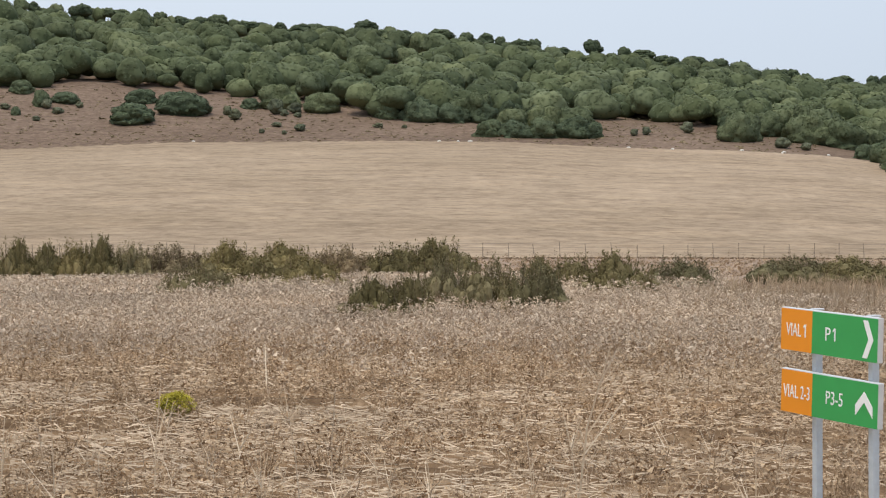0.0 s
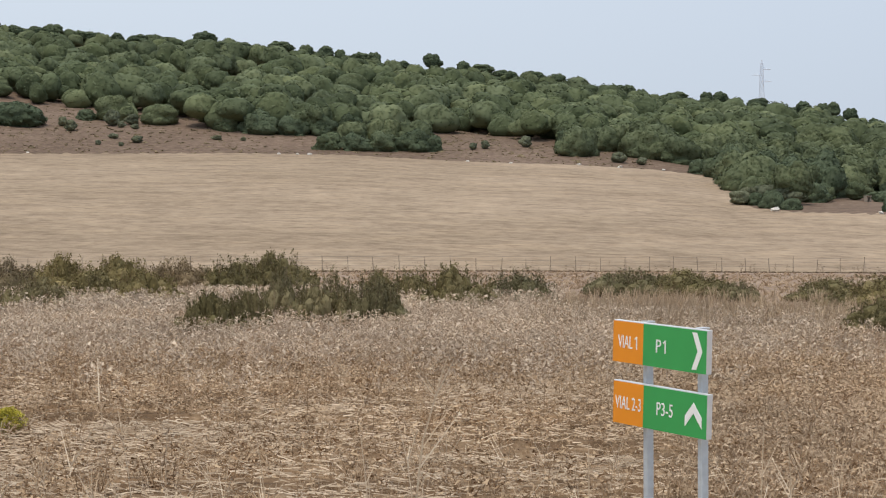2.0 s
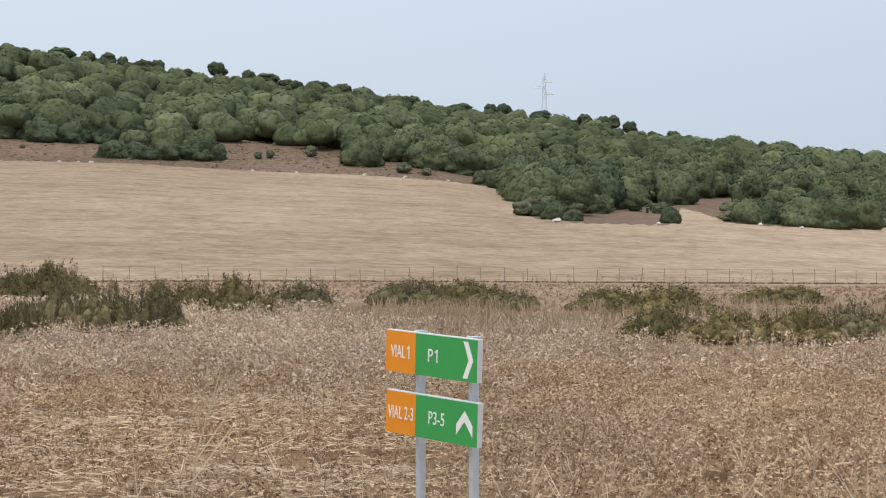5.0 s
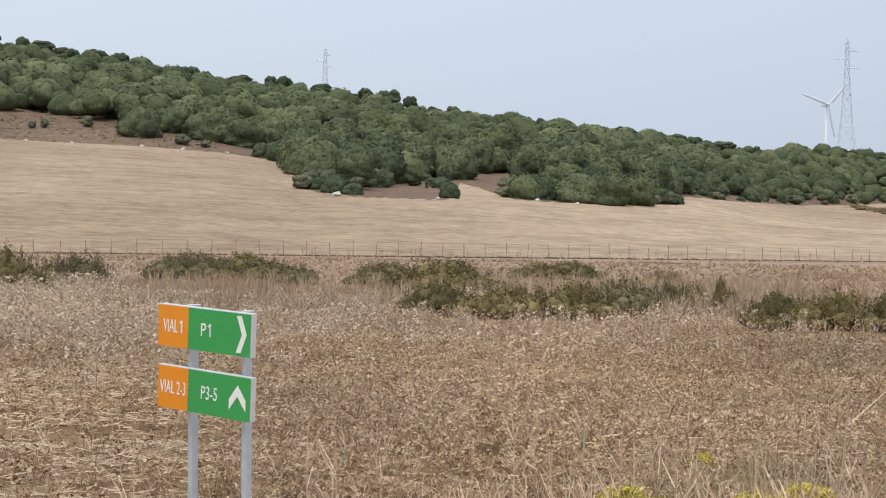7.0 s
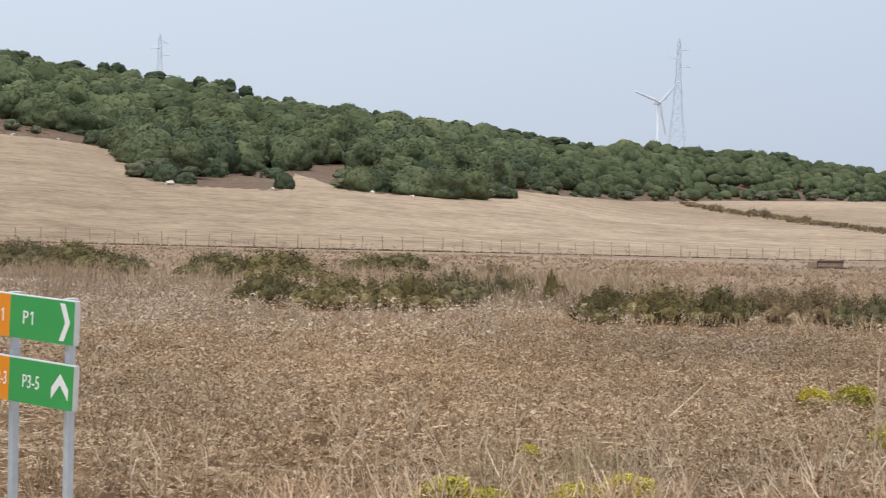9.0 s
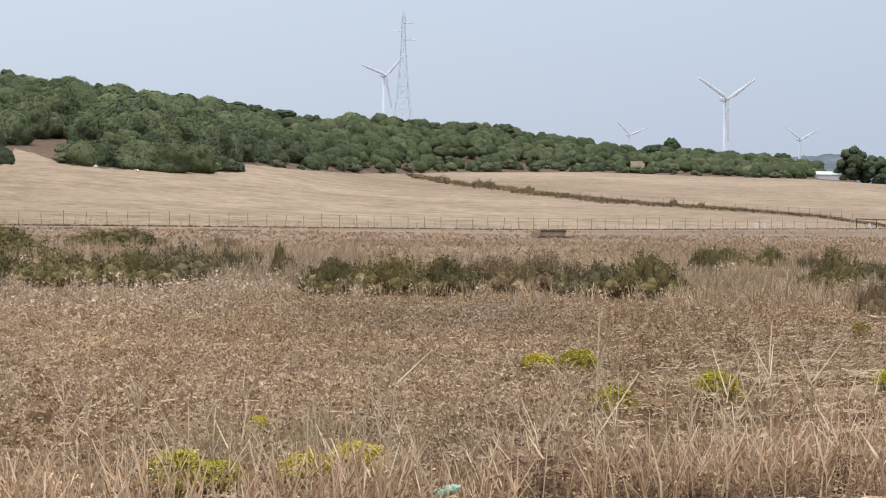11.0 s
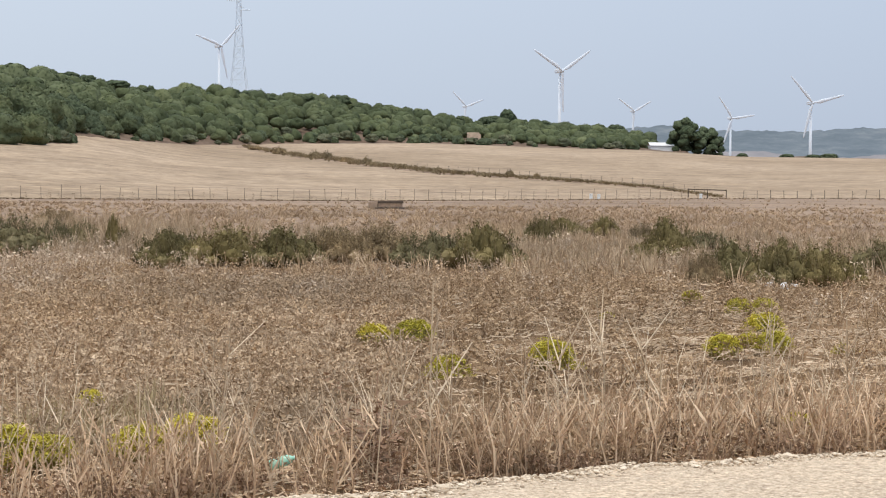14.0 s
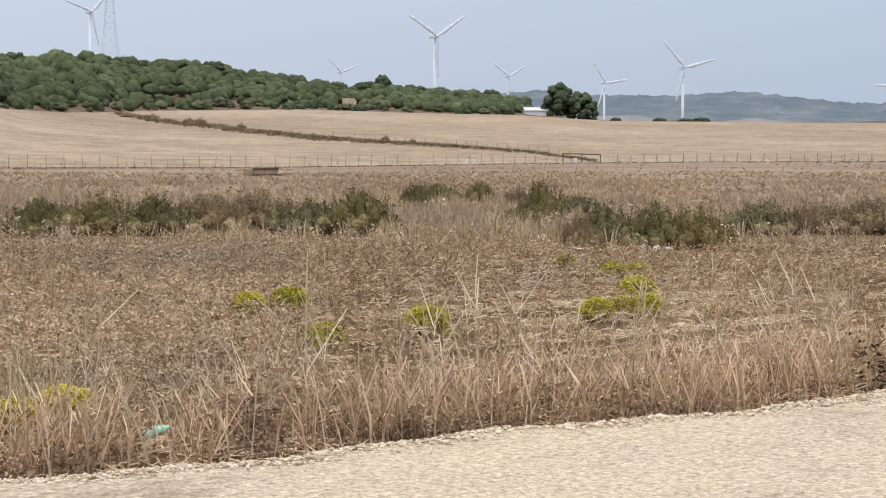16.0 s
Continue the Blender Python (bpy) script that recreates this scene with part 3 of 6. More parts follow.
def crown_shape(rng, w, h, foot, bosses, broad=1.0, tufty=0.06):
    """The skin of a crown: a broad dome with an uneven plan and rounded bosses of foliage swelling out of it."""
    at = rng.normal(size=(bosses, 3)) + np.array([0, 0, 0.35])
    at /= np.linalg.norm(at, axis=1)[:, None]
    reach = rng.uniform(0.30, 0.58, bosses) * broad
    swell = rng.uniform(0.5, 1.0, bosses)
    p0, p1, p2 = rng.uniform(0, 6.283, 3)
    mid = foot + 0.36 * (h - foot)
    tuft = rng.normal(size=(bosses * 5, 3)) + np.array([0, 0, 0.3])
    tuft /= np.linalg.norm(tuft, axis=1)[:, None]
    narrow = rng.uniform(0.09, 0.19, bosses * 5)

    def skin(d):
        d = d / np.linalg.norm(d, axis=1)[:, None]
        ang = np.arccos(np.clip(d @ at.T, -1, 1)) / reach[None]
        puff = np.max(swell[None] * np.sqrt(np.clip(1 - ang * ang, 0, None)), axis=1)
        fine = np.arccos(np.clip(d @ tuft.T, -1, 1)) / narrow[None]
        small = np.max(np.sqrt(np.clip(1 - fine * fine, 0, None)), axis=1)
        a = np.arctan2(d[:, 1], d[:, 0])
        plan = 1 + 0.10 * np.sin(2 * a + p0) + 0.07 * np.sin(3 * a + p1)
        r = 0.68 + (0.34 - tufty) * puff / broad + 0.16 * (1 - 1 / broad) + tufty * small + 0.04 * np.sin(3 * a + 4 * d[:, 2] + p2)
        return np.stack([d[:, 0] * plan * r * w * 0.5, d[:, 1] * plan * r * w * 0.5, mid + d[:, 2] * np.where(d[:, 2] > 0, (h - mid) * r, (mid - foot) * (0.7 + 0.3 * r))], -1)

    return skin


def clothe(heap, rng, skin, core, leaves, size, rough, under=0.3):
    """A leafy skin over a solid core: small leaf clusters lie along it, fewer on the shaded underside."""
    iv, jf = core
    mid = skin(np.array([[0, 0, 1.0], [0, 0, -1.0]])).mean(0)
    heap.add(mid + (skin(iv) - mid) * 0.972, jf)
    d = rng.normal(size=(leaves, 3))
    d /= np.linalg.norm(d, axis=1)[:, None]
    d = d[rng.random(leaves) < np.clip(0.75 + 0.7 * d[:, 2], under, 1)]
    n = len(d)
    t = np.cross(d, rng.normal(size=(n, 3)))
    t /= np.linalg.norm(t, axis=1)[:, None]
    b = np.cross(d, t)
    p = skin(d)
    nn = np.cross(skin(d + 0.03 * t) - p, skin(d + 0.03 * b) - p)
    nn /= np.linalg.norm(nn, axis=1)[:, None] + 1e-9
    nn = nn + rough * rng.normal(size=(n, 3))
    nn /= np.linalg.norm(nn, axis=1)[:, None]
    p = mid + (p - mid) * rng.uniform(0.983, 1.022, (n, 1))
    t = np.cross(nn, rng.normal(size=(n, 3)))
    t /= np.linalg.norm(t, axis=1)[:, None]
    b = np.cross(nn, t)
    s = size * rng.uniform(0.6, 1.3, (n, 1))
    q = np.stack([p + t * s, p - t * s * 0.5 + b * s * 0.8, p - t * s * 0.5 - b * s * 0.8], 1)
    heap.add(q.reshape(-1, 3), np.arange(3 * n).reshape(-1, 3))
    return heap


def trunk_bm(rng, h, thick, limbs=4):
    bm = bmesh.new()
    p = Vector((0, 0, -0.4))
    q = Vector((rng.uniform(-0.2, 0.2), rng.uniform(-0.2, 0.2), h * 0.35))
    beam(bm, p, q, thick, thick * 0.75, 7)
    for i in range(limbs):
        a = 6.28 * i / limbs + rng.uniform(0, 1)
        e = q + Vector((math.cos(a) * h * 0.25, math.sin(a) * h * 0.25, h * rng.uniform(0.2, 0.4)))
        beam(bm, q, e, thick * 0.55, thick * 0.2, 5)
    return bm


def tree_kind(seed, w, h, foot, bosses, leaves, size, mat, name="tree", label="", cat="tree", rough=0.17):
    rng = np.random.default_rng(seed)
    top = new(name)
    crown = clothe(Heap(), rng, crown_shape(rng, w, h, foot, bosses), ICO4, leaves, size, rough)
    part("crown", crown.mesh("crown", mat, True), None, top)
    part("trunk", trunk_bm(rng, max(h * 0.62, foot * 1.6), 0.05 + 0.016 * w), M_BARK, top)
    return tagged(top, label, cat)


LAB = "rounded dark-green wild olive tree on the dry hillside"
# crown width, height, height of its foot, bosses
KIND_SIZES = [(7.4, 4.9, -1.3, 20), (6.0, 4.9, -0.5, 16), (8.6, 5.3, -1.2, 24), (5.0, 3.7, -1.4, 14), (6.8, 5.9, 0.4, 18), (8.2, 4.3, -1.6, 26)]
KINDS = [tree_kind(11 + i, w, h, f, n, 3200, 0.19, M_LEAF if i % 3 else M_LEAF2, label=LAB) for i, (w, h, f, n) in enumerate(KIND_SIZES)]
LOW = []
for i in range(12):
    rng = np.random.default_rng(60 + i)
    w, h = rng.uniform(4.6, 8.6), rng.uniform(3.8, 6.2)
    LOW.append(clothe(Heap(), rng, crown_shape(rng, w, h, h * rng.uniform(-0.15, 0.30), int(rng.integers(9, 15)), 1.45, 0.012), ICO3, 460, 0.27, 0.18).arrays())


def brown_el(az):
    return np.interp(az, [-16, -14, -11.4, -7, -3.6, -2.75, -2.7, -1.8, 1.82, 5.0, 5.1, 7.3, 8.76, 9.2, 10.6, 12.4, 13.6, 14.3], [4.5, 4.51, 4.75, 4.45, 4.22, 4.05, 3.8, 3.7, 3.55, 3.55, 3.86, 3.48, 3.26, 3.12, 2.99, 2.72, 2.52, 2.38])


def slope_r(az, el):
    """Range at which the rising ground stands at that angle above the eye's level."""
    r = np.linspace(205.0, 420.0, 431)
    up = np.degrees(np.arctan2(land(np.full(431, float(az)), r) - EYE, r))
    return float(r[int(np.argmax(up > el))])


def hill_places():
    rng = np.random.default_rng(3)
    out = []
    r = 214.0
    while r < 640:
        step = 5.4 if r < 300 else (5.0 if r < 400 else 5.9)
        a = -17.0 + rng.uniform(0, 1)
        while a < 47:
            az = a + rng.uniform(-0.3, 0.3)
            rr = r + rng.uniform(-1.8, 1.8)
            a += math.degrees(step / r) * rng.uniform(0.8, 1.2) * (0.62 if a > 28 else 1.0)
            if rr < field_end(az) + 2.2 or rr > knots(CREST, az, 2) + 8 or (az > 45.4) or (az > 33 and rr < knots(FIELD, az, 2) + 3):
                continue
            el = math.degrees(math.atan2(float(land(az, rr)) - EYE, rr))
            if az < 14.3 and el < brown_el(az) + 0.06:
                continue
            if (15.9 < az < 19.6 and el < 1.37) or (az > 44.8 and rr < 505) or (13.5 < az < 14.3 and rr < 322) or (14.2 < az < 15.9 and rr < 250) or (18.75 < az < 19.7 and rr < 258) or (19.6 < az < 21.9 and rr < 288) or (26.4 < az < 27.2 and rr < 262):
                continue
            if az > 27.5 and rr < field_end(az) + 18 and rng.random() < 0.45:
                continue
            if rng.random() < 0.07 or (abs(az - 39.6) < 0.5 and 430 < rr < 484) or (abs(az + 1.25) < 0.28 and 385 < rr < 430) or (abs(az + 11.3) < 0.9 and rr < 372):
                continue
            out.append((az, rr))
        r += step * 0.86
    return sorted(out, key=lambda p: p[1])


def tree_size(az, r, rng):
    """Scrubby and low where the wood meets the far fields, full-grown up the hill."""
    s = float(rng.choice([0.6, 0.8, 1.0, 1.1, 1.2, 1.35]))
    w = (r - float(field_end(az))) / (float(knots(CREST, az, 2)) - float(field_end(az)))
    k = float(np.interp(az, [25, 29, 38], [0.0, 0.8, 1.0]))
    if 14.2 < az < 27.5 and r < 246:
        s *= 0.8
    if w > 0.6 and 17 < az < 30:
        s *= 0.86
    if w > 0.84 and az < 30:
        s = min(s, 1.1) * 0.78
    return s * (1 - k * (0.62 - 0.40 * min(max(w, 0), 1)))


PLACES = hill_places()
rng = np.random.default_rng(9)
for i, (az, rr) in enumerate(PLACES[:290]):
    p = spot(az, rr, -0.25)
    s = tree_size(az, rr, rng)
    copy_thing(KINDS[rng.integers(len(KINDS))], Matrix.Translation(p) @ Matrix.Rotation(rng.uniform(0, 6.28), 4, "Z") @ Matrix.Diagonal((s, s, s * rng.uniform(0.85, 1.1), 1)))["group"] = "wild olives on the hill"
for k in KINDS:
    k.matrix_world = Matrix.Translation(spot(-22 - KINDS.index(k) * 1.5, 330, -0.2))
rest = PLACES[290:]
pos = np.array([spot(a, r, -0.3)[:] for a, r in rest])
sc = np.array([tree_size(a, r, rng) for a, r in rest])
WOOD = strew(LOW, pos, sc, rng.uniform(0, 6.3, len(rest)))
wood_mesh = WOOD.mesh("woodland", M_WOOD, True)
tints = []
for k, (pv, pf) in enumerate(LOW):
    m = len(range(k, len(rest), len(LOW)))
    tints.append(np.repeat(rng.random(m), len(pv)))
wood_mesh.attributes.new("tint", "FLOAT", "POINT").data.foreach_set("value", np.concatenate(tints).astype(np.float32))
tagged(new("woodland", wood_mesh), "dense evergreen woodland covering the hill", "woodland", kind="stuff")
print("trees", len(PLACES))


def shrub_kind(seed, w, h, foot, bosses, leaves, size, mat, label, name="shrub"):
    rng = np.random.default_rng(seed)
    top = new(name)
    part("foliage", clothe(Heap(), rng, crown_shape(rng, w, h, foot, bosses), ICO4, leaves, size, 0.18).mesh("foliage", mat, True), None, top)
    bm = bmesh.new()
    for i in range(5):
        a = 1.26 * i
        beam(bm, (0, 0, -0.1), (math.cos(a) * w * 0.2, math.sin(a) * w * 0.2, h * 0.5), 0.03 * h, 0.012 * h, 5)
    tagged(part("branchwork", bm, M_BARK, top), kind="stuff")
    return tagged(top, label, "shrub")


# domes on the brown slope: bearing, range, width, height
DOME = shrub_kind(91, 6.0, 2.6, -0.9, 34, 2000, 0.18, M_LEAF2, "low rounded dark mastic shrub on the brown slope", "mastic_shrub")
GREY = shrub_kind(92, 6.0, 2.6, 0.05, 16, 1400, 0.22, M_GREYLEAF, "small rounded grey-green shrub on the brown slope", "grey_shrub")
SLOPE_DARK = [(-9.92, 332, 9.9, 3.6), (-8.37, 342, 10.5, 4.3), (-9.63, 354, 6.3, 2.9), (-12.75, 350, 3.4, 3.2), (-12.01, 353, 5.7, 2.2), (-13.37, 360, 5.1, 2.6), (-13.54, 342, 2.1, 1.7), (-6.2, 352, 4.0, 2.2)]
SLOPE_GREY = [(-12.59, 348, 2.4, 2.0), (-13.86, 347, 2.1, 1.3), (-11.58, 348, 1.6, 1.4), (-12.26, 343, 2.4, 1.4), (-6.92, 341, 2.0, 2.0), (-6.67, 335, 2.6, 2.3), (-5.38, 343, 3.5, 3.4), (-4.75, 345, 2.9, 2.3), (-5.10, 339, 1.8, 1.5), (-4.66, 337, 1.7, 1.1), (-5.35, 326, 2.1, 1.0),
              (-4.60, 322, 2.3, 1.4), (-5.82, 319, 1.2, 1.0), (-5.11, 318, 1.0, 0.9), (-12.91, 335, 1.6, 1.1), (6.17, 321, 1.6, 1.4), (6.56, 322, 1.7, 1.7), (7.88, 327, 2.6, 2.3), (-2.07, 327, 2.1, 1.0), (-1.23, 326, 1.2, 0.8), (10.86, 310, 3.0, 2.1), (11.6, 309, 2.2, 1.5)]
WOOD_EDGE = [(15.2, 224, 3.0, 1.7), (15.75, 218, 3.2, 2.3), (16.35, 216, 2.6, 1.5), (16.2, 228, 5.0, 2.6), (15.5, 232, 4.6, 2.5), (17.0, 236, 5.0, 2.7), (18.95, 246, 3.0, 1.2), (21.75, 229, 4.2, 2.7), (21.35, 246, 3.0, 1.9), (21.3, 227, 2.6, 1.5), (26.75, 246, 2.6, 1.5), (19.2, 240, 3.2, 1.6),
             (22.4, 228, 4.6, 3.0), (26.5, 244, 3.2, 1.9), (26.0, 241, 2.6, 1.4), (25.2, 236, 2.8, 1.5), (24.6, 233, 2.2, 1.2), (19.45, 216, 2.6, 2.1), (14.75, 224, 3.4, 2.0), (14.95, 230, 3.0, 2.2), (13.4, 304, 4.5, 2.6), (14.1, 303, 3.0, 2.0)]
rng = np.random.default_rng(47)
for i in range(62):
    az = rng.uniform(27.2, 45.0)
    SCRUB_EDGE = (az, float(field_end(az)) + rng.uniform(1.0, 16.0), rng.uniform(1.4, 4.2))
    WOOD_EDGE.append((*SCRUB_EDGE, SCRUB_EDGE[2] * rng.uniform(0.45, 0.7)))
for kind, rows in ((DOME, SLOPE_DARK), (GREY, SLOPE_GREY), (None, WOOD_EDGE)):
    for i, (az, r, w, h) in enumerate(rows):
        k = kind or (DOME if i % 5 < 3 else GREY)
        ob = copy_thing(k, Matrix.Translation(spot(az, r, -0.1)) @ Matrix.Rotation(az * 7, 4, "Z") @ Matrix.Diagonal((w / 5.6, w / 5.6, h / 2.5, 1)))
        ob["group"] = "shrubs along the wood" if kind is None else "shrubs on the slope"
        if kind is None:
            ob["label"] = "low rounded evergreen shrub at the wood's edge"
CLUMP_AT = [(-1.75, 3.74, 6.4, 3.3), (-0.75, 3.66, 9.0, 5.2), (0.4, 3.63, 8.0, 4.0), (1.3, 3.62, 7.5, 4.0), (1.55, 3.17, 6.8, 3.4), (2.35, 3.14, 7.0, 3.6), (3.3, 3.12, 7.6, 3.9), (4.2, 3.12, 8.4, 4.2), (4.85, 3.12, 5.4, 3.2), (2.3, 3.30, 8.2, 5.0), (3.2, 3.32, 8.4, 5.6), (4.2, 3.30, 8.8, 5.4), (-5.24, 4.05, 9.2, 5.5), (-3.83, 3.95, 8.5, 4.4), (9.51, 2.95, 9.1, 6.0)]
for i, (az, el, w, h) in enumerate(CLUMP_AT):
    k = KINDS[0 if i % 4 else 3] if i < 9 else KINDS[2]
    kw, kh = (8.6, 5.3) if i >= 9 else ((7.4, 4.9) if i % 4 else (5.0, 3.7))
    copy_thing(k, Matrix.Translation(spot(az, slope_r(az, el) + w * 0.3, -0.3)) @ Matrix.Rotation(i * 1.7, 4, "Z") @ Matrix.Diagonal((w / kw, w / kw, h / kh, 1)))["group"] = "wild olives on the hill"
DOME.matrix_world = Matrix.Translation(spot(-20, 325, -0.1))
GREY.matrix_world = Matrix.Translation(spot(-20.6, 335, -0.1))

def build_slope():
    rng = np.random.default_rng(33)
    n = 5200
    az = rng.uniform(-16, 12, n)
    r0 = field_end(az)
    r = r0 + rng.uniform(0, 60, n)
    z = land(az, r)
    el = np.degrees(np.arctan2(z - EYE, r))
    ok = (el < brown_el(az) + 0.1)
    az, r, z = az[ok], r[ok], z[ok]
    pos = np.stack([r * np.sin(np.radians(az)), r * np.cos(np.radians(az)), z], -1)
    pv, pf = ICO1
    protos = []
    for k in range(6):
        h = Heap()
        for m in range(4):
            h.add(rng.normal(0, 0.5, 3) * np.array([1, 1, 0.2]) + pv * np.array([0.5, 0.5, 0.35]) * (1 + 0.3 * rng.normal(size=(len(pv), 1))) * rng.uniform(0.3, 0.9), pf)
        protos.append(h.arrays())
    m = len(pos)
    tagged(new("slope_scrub", strew(protos, pos, rng.gamma(2.0, 0.11, m) + 0.06, rng.uniform(0, 6.3, m)).mesh("slope_scrub", M_BROWNBUSH)), "low dead tussocks over the brown slope", "scrub", kind="stuff")


build_slope()

# belt of shrubs across the near field
def field_shrub(seed, mat, label, sprays=56, leafy=115, wisps=30):
    """Leafy upright sprays crowded over an uneven footprint, about three units wide and one high."""
    rng = np.random.default_rng(seed)
    top = new("field_shrub")
    leaves, shoots = Heap(), Heap()
    iv, jf = ICO2
    for k in range(sprays):
        a, d = rng.uniform(0, 6.283), rng.random() ** 0.65
        x, y = math.cos(a) * d * 1.36, math.sin(a) * d * 1.25
        h = (1.0 - 0.55 * d * d) * rng.uniform(0.70, 1.0) * (0.88 + 0.16 * math.sin(x * 3.1 + seed) * math.cos(y * 2.3))
        rx, rz = rng.uniform(0.18, 0.34), h * rng.uniform(0.36, 0.52)
        c = np.array([x, y, h - rz])
        leaves.add(c + iv * np.array([rx, rx, rz]) * 0.86 * (1 + 0.08 * rng.normal(size=(len(iv), 1))), jf)
        v = rng.normal(size=(leafy, 3)) + np.array([0, 0, 0.25])
        v /= np.linalg.norm(v, axis=1)[:, None]
        p = c + v * np.array([rx, rx, rz]) * rng.uniform(0.86, 1.16, (leafy, 1))
        nn = v + 0.55 * rng.normal(size=(leafy, 3))
        nn /= np.linalg.norm(nn, axis=1)[:, None]
        t = np.cross(nn, rng.normal(size=(leafy, 3)) * np.array([1, 1, 0.5]))
        t /= np.linalg.norm(t, axis=1)[:, None]
        b = np.cross(nn, t)
        s = rng.uniform(0.024, 0.054, (leafy, 1))
        leaves.add(np.stack([p + t * s * 1.3, p - t * s * 0.6 + b * s * 0.6, p - t * s * 0.6 - b * s * 0.6], 1).reshape(-1, 3), np.arange(3 * leafy).reshape(-1, 3))
    for k in range(wisps):
        a, d = rng.uniform(0, 6.283), math.sqrt(rng.random())
        foot = np.array([math.cos(a) * d * 1.2, math.sin(a) * d * 1.15, 0.2])
        tip = foot + np.array([rng.normal(0, 0.10), rng.normal(0, 0.10), (1.0 - 0.38 * d * d) * rng.uniform(0.80, 1.06) - 0.15])
        strip(shoots, [foot, (foot + tip) / 2, tip], 0.010, 0.004, side_of(rng))
        n = 34
        p = foot + (tip - foot) * rng.uniform(0.55, 1.02, (n, 1)) + rng.normal(0, 1, (n, 3)) * np.array([0.045, 0.045, 0.03])
        leaves.add((p[:, None] + rng.normal(0, 0.022, (n, 3, 3))).reshape(-1, 3), np.arange(3 * n).reshape(-1, 3))
    part("foliage", leaves.mesh("foliage", mat), None, top)
    tagged(part("branchwork", shoots.mesh("branchwork", M_RANK), None, top, "bare brown shoots"), kind="stuff")
    return tagged(top, label, "shrub")


def strip(heap, pts, w0, w1, side):
    """A narrow tapering blade along the points."""
    pts = np.asarray(pts, float)
    n = len(pts)
    w = np.linspace(w0, w1, n)[:, None] * np.asarray(side, float)
    v = np.stack([pts - w, pts + w], 1).reshape(-1, 3)
    f = []
    for i in range(n - 1):
        a = 2 * i
        f += [(a, a + 1, a + 3), (a, a + 3, a + 2)]
    heap.add(v, f)


def side_of(rng):
    a = rng.uniform(0, 6.283)
    return (math.cos(a), math.sin(a), 0)


GREEN_LABEL, OLIVE_LABEL, DRY_LABEL = "dense dark-green shrub among tall dry grass", "olive-green shrub tangled with tall dry grass", "half-dead browning shrub among tall dry grass"
SHRUBS = {"G": [field_shrub(120, M_BUSH, GREEN_LABEL), field_shrub(121, M_BUSH, GREEN_LABEL), field_shrub(122, M_BUSH, GREEN_LABEL, 48, 115, 46)],
          "O": [field_shrub(123, M_OLIVE, OLIVE_LABEL, 46, 110, 54), field_shrub(124, M_OLIVE, OLIVE_LABEL, 42, 105, 70)],
          "D": [field_shrub(125, M_BROWNBUSH, DRY_LABEL, 36, 100, 100)]}
# bearing, range, width, height, kind
BELT_A = [(-13.6, 74, 1.2, 1.75, "G"), (-12.6, 74, 1.3, 1.60, "G"), (-11.8, 74, 1.4, 1.64, "G"), (-11.0, 74, 1.4, 1.83, "G"), (-10.0, 74, 1.5, 1.51, "O"), (-8.8, 75, 2.4, 1.38, "D"), (-7.0, 75, 2.4, 1.58, "G"), (-5.2, 75, 2.5, 1.57, "G"), (-7.9, 55, 1.8, 1.09, "O"), (-5.9, 64, 2.5, 1.17, "G"), (-4.3, 62, 2.0, 1.17, "G"), (-1.5, 76, 2.4, 1.46, "G"), (-0.1, 76, 2.4, 1.67, "G"), (-2.3, 41, 1.1, 1.00, "G"), (-1.1, 43, 1.0, 1.10, "G")]
BELT_B = [(-3.3, 76, 2.2, 1.31, "D"), (0.2, 47, 1.2, 1.30, "O"), (1.5, 45, 1.2, 1.26, "O"), (2.8, 45, 1.3, 1.20, "O"), (3.1, 62, 1.2, 1.19, "G"), (4.3, 57, 1.6, 1.26, "G"), (5.6, 54, 1.7, 1.38, "G"), (7.6, 59, 2.2, 1.16, "O"), (11.1, 71, 2.3, 1.01, "O"), (12.9, 72, 3.0, 1.05, "G"), (11.3, 75, 2.9, 0.89, "O"), (13.2, 70, 2.5, 0.96, "G"), (14.6, 66, 1.2, 0.73, "O")]
BELT_C = [(17.5, 67, 2.2, 0.86, "G"), (19.2, 57, 2.3, 1.07, "G"), (22.2, 79, 1.7, 0.68, "G"), (23.3, 78, 2.2, 0.78, "G"), (17.3, 67, 1.8, 0.81, "O"), (19.1, 58, 2.7, 1.02, "G"), (19.1, 43, 1.5, 0.82, "G"), (21.3, 42, 1.8, 0.81, "G"), (23.3, 42, 1.5, 0.85, "G"), (25.0, 43, 1.4, 0.89, "O"), (26.3, 46, 0.7, 0.75, "O"), (27.1, 48, 0.8, 0.68, "O"), (28.1, 48, 0.4, 0.76, "G"), (28.4, 48, 0.4, 0.49, "G")]
BELT_D = [(29.7, 38, 0.9, 0.62, "G"), (29.9, 40, 1.2, 0.63, "G"), (31.6, 39, 1.4, 0.72, "G"), (33.5, 39, 1.4, 0.71, "G"), (35.0, 42, 1.1, 0.59, "D"), (36.6, 41, 1.2, 0.68, "D"), (38.2, 39, 1.4, 0.63, "O"), (39.9, 38, 1.2, 0.82, "G"), (41.8, 52, 0.9, 0.71, "G"), (42.6, 60, 1.0, 0.53, "G"), (43.8, 59, 0.8, 0.60, "G"), (45.0, 53, 0.7, 0.48, "D"), (45.9, 43, 0.9, 0.86, "G"), (46.9, 48, 1.4, 0.47, "O")]
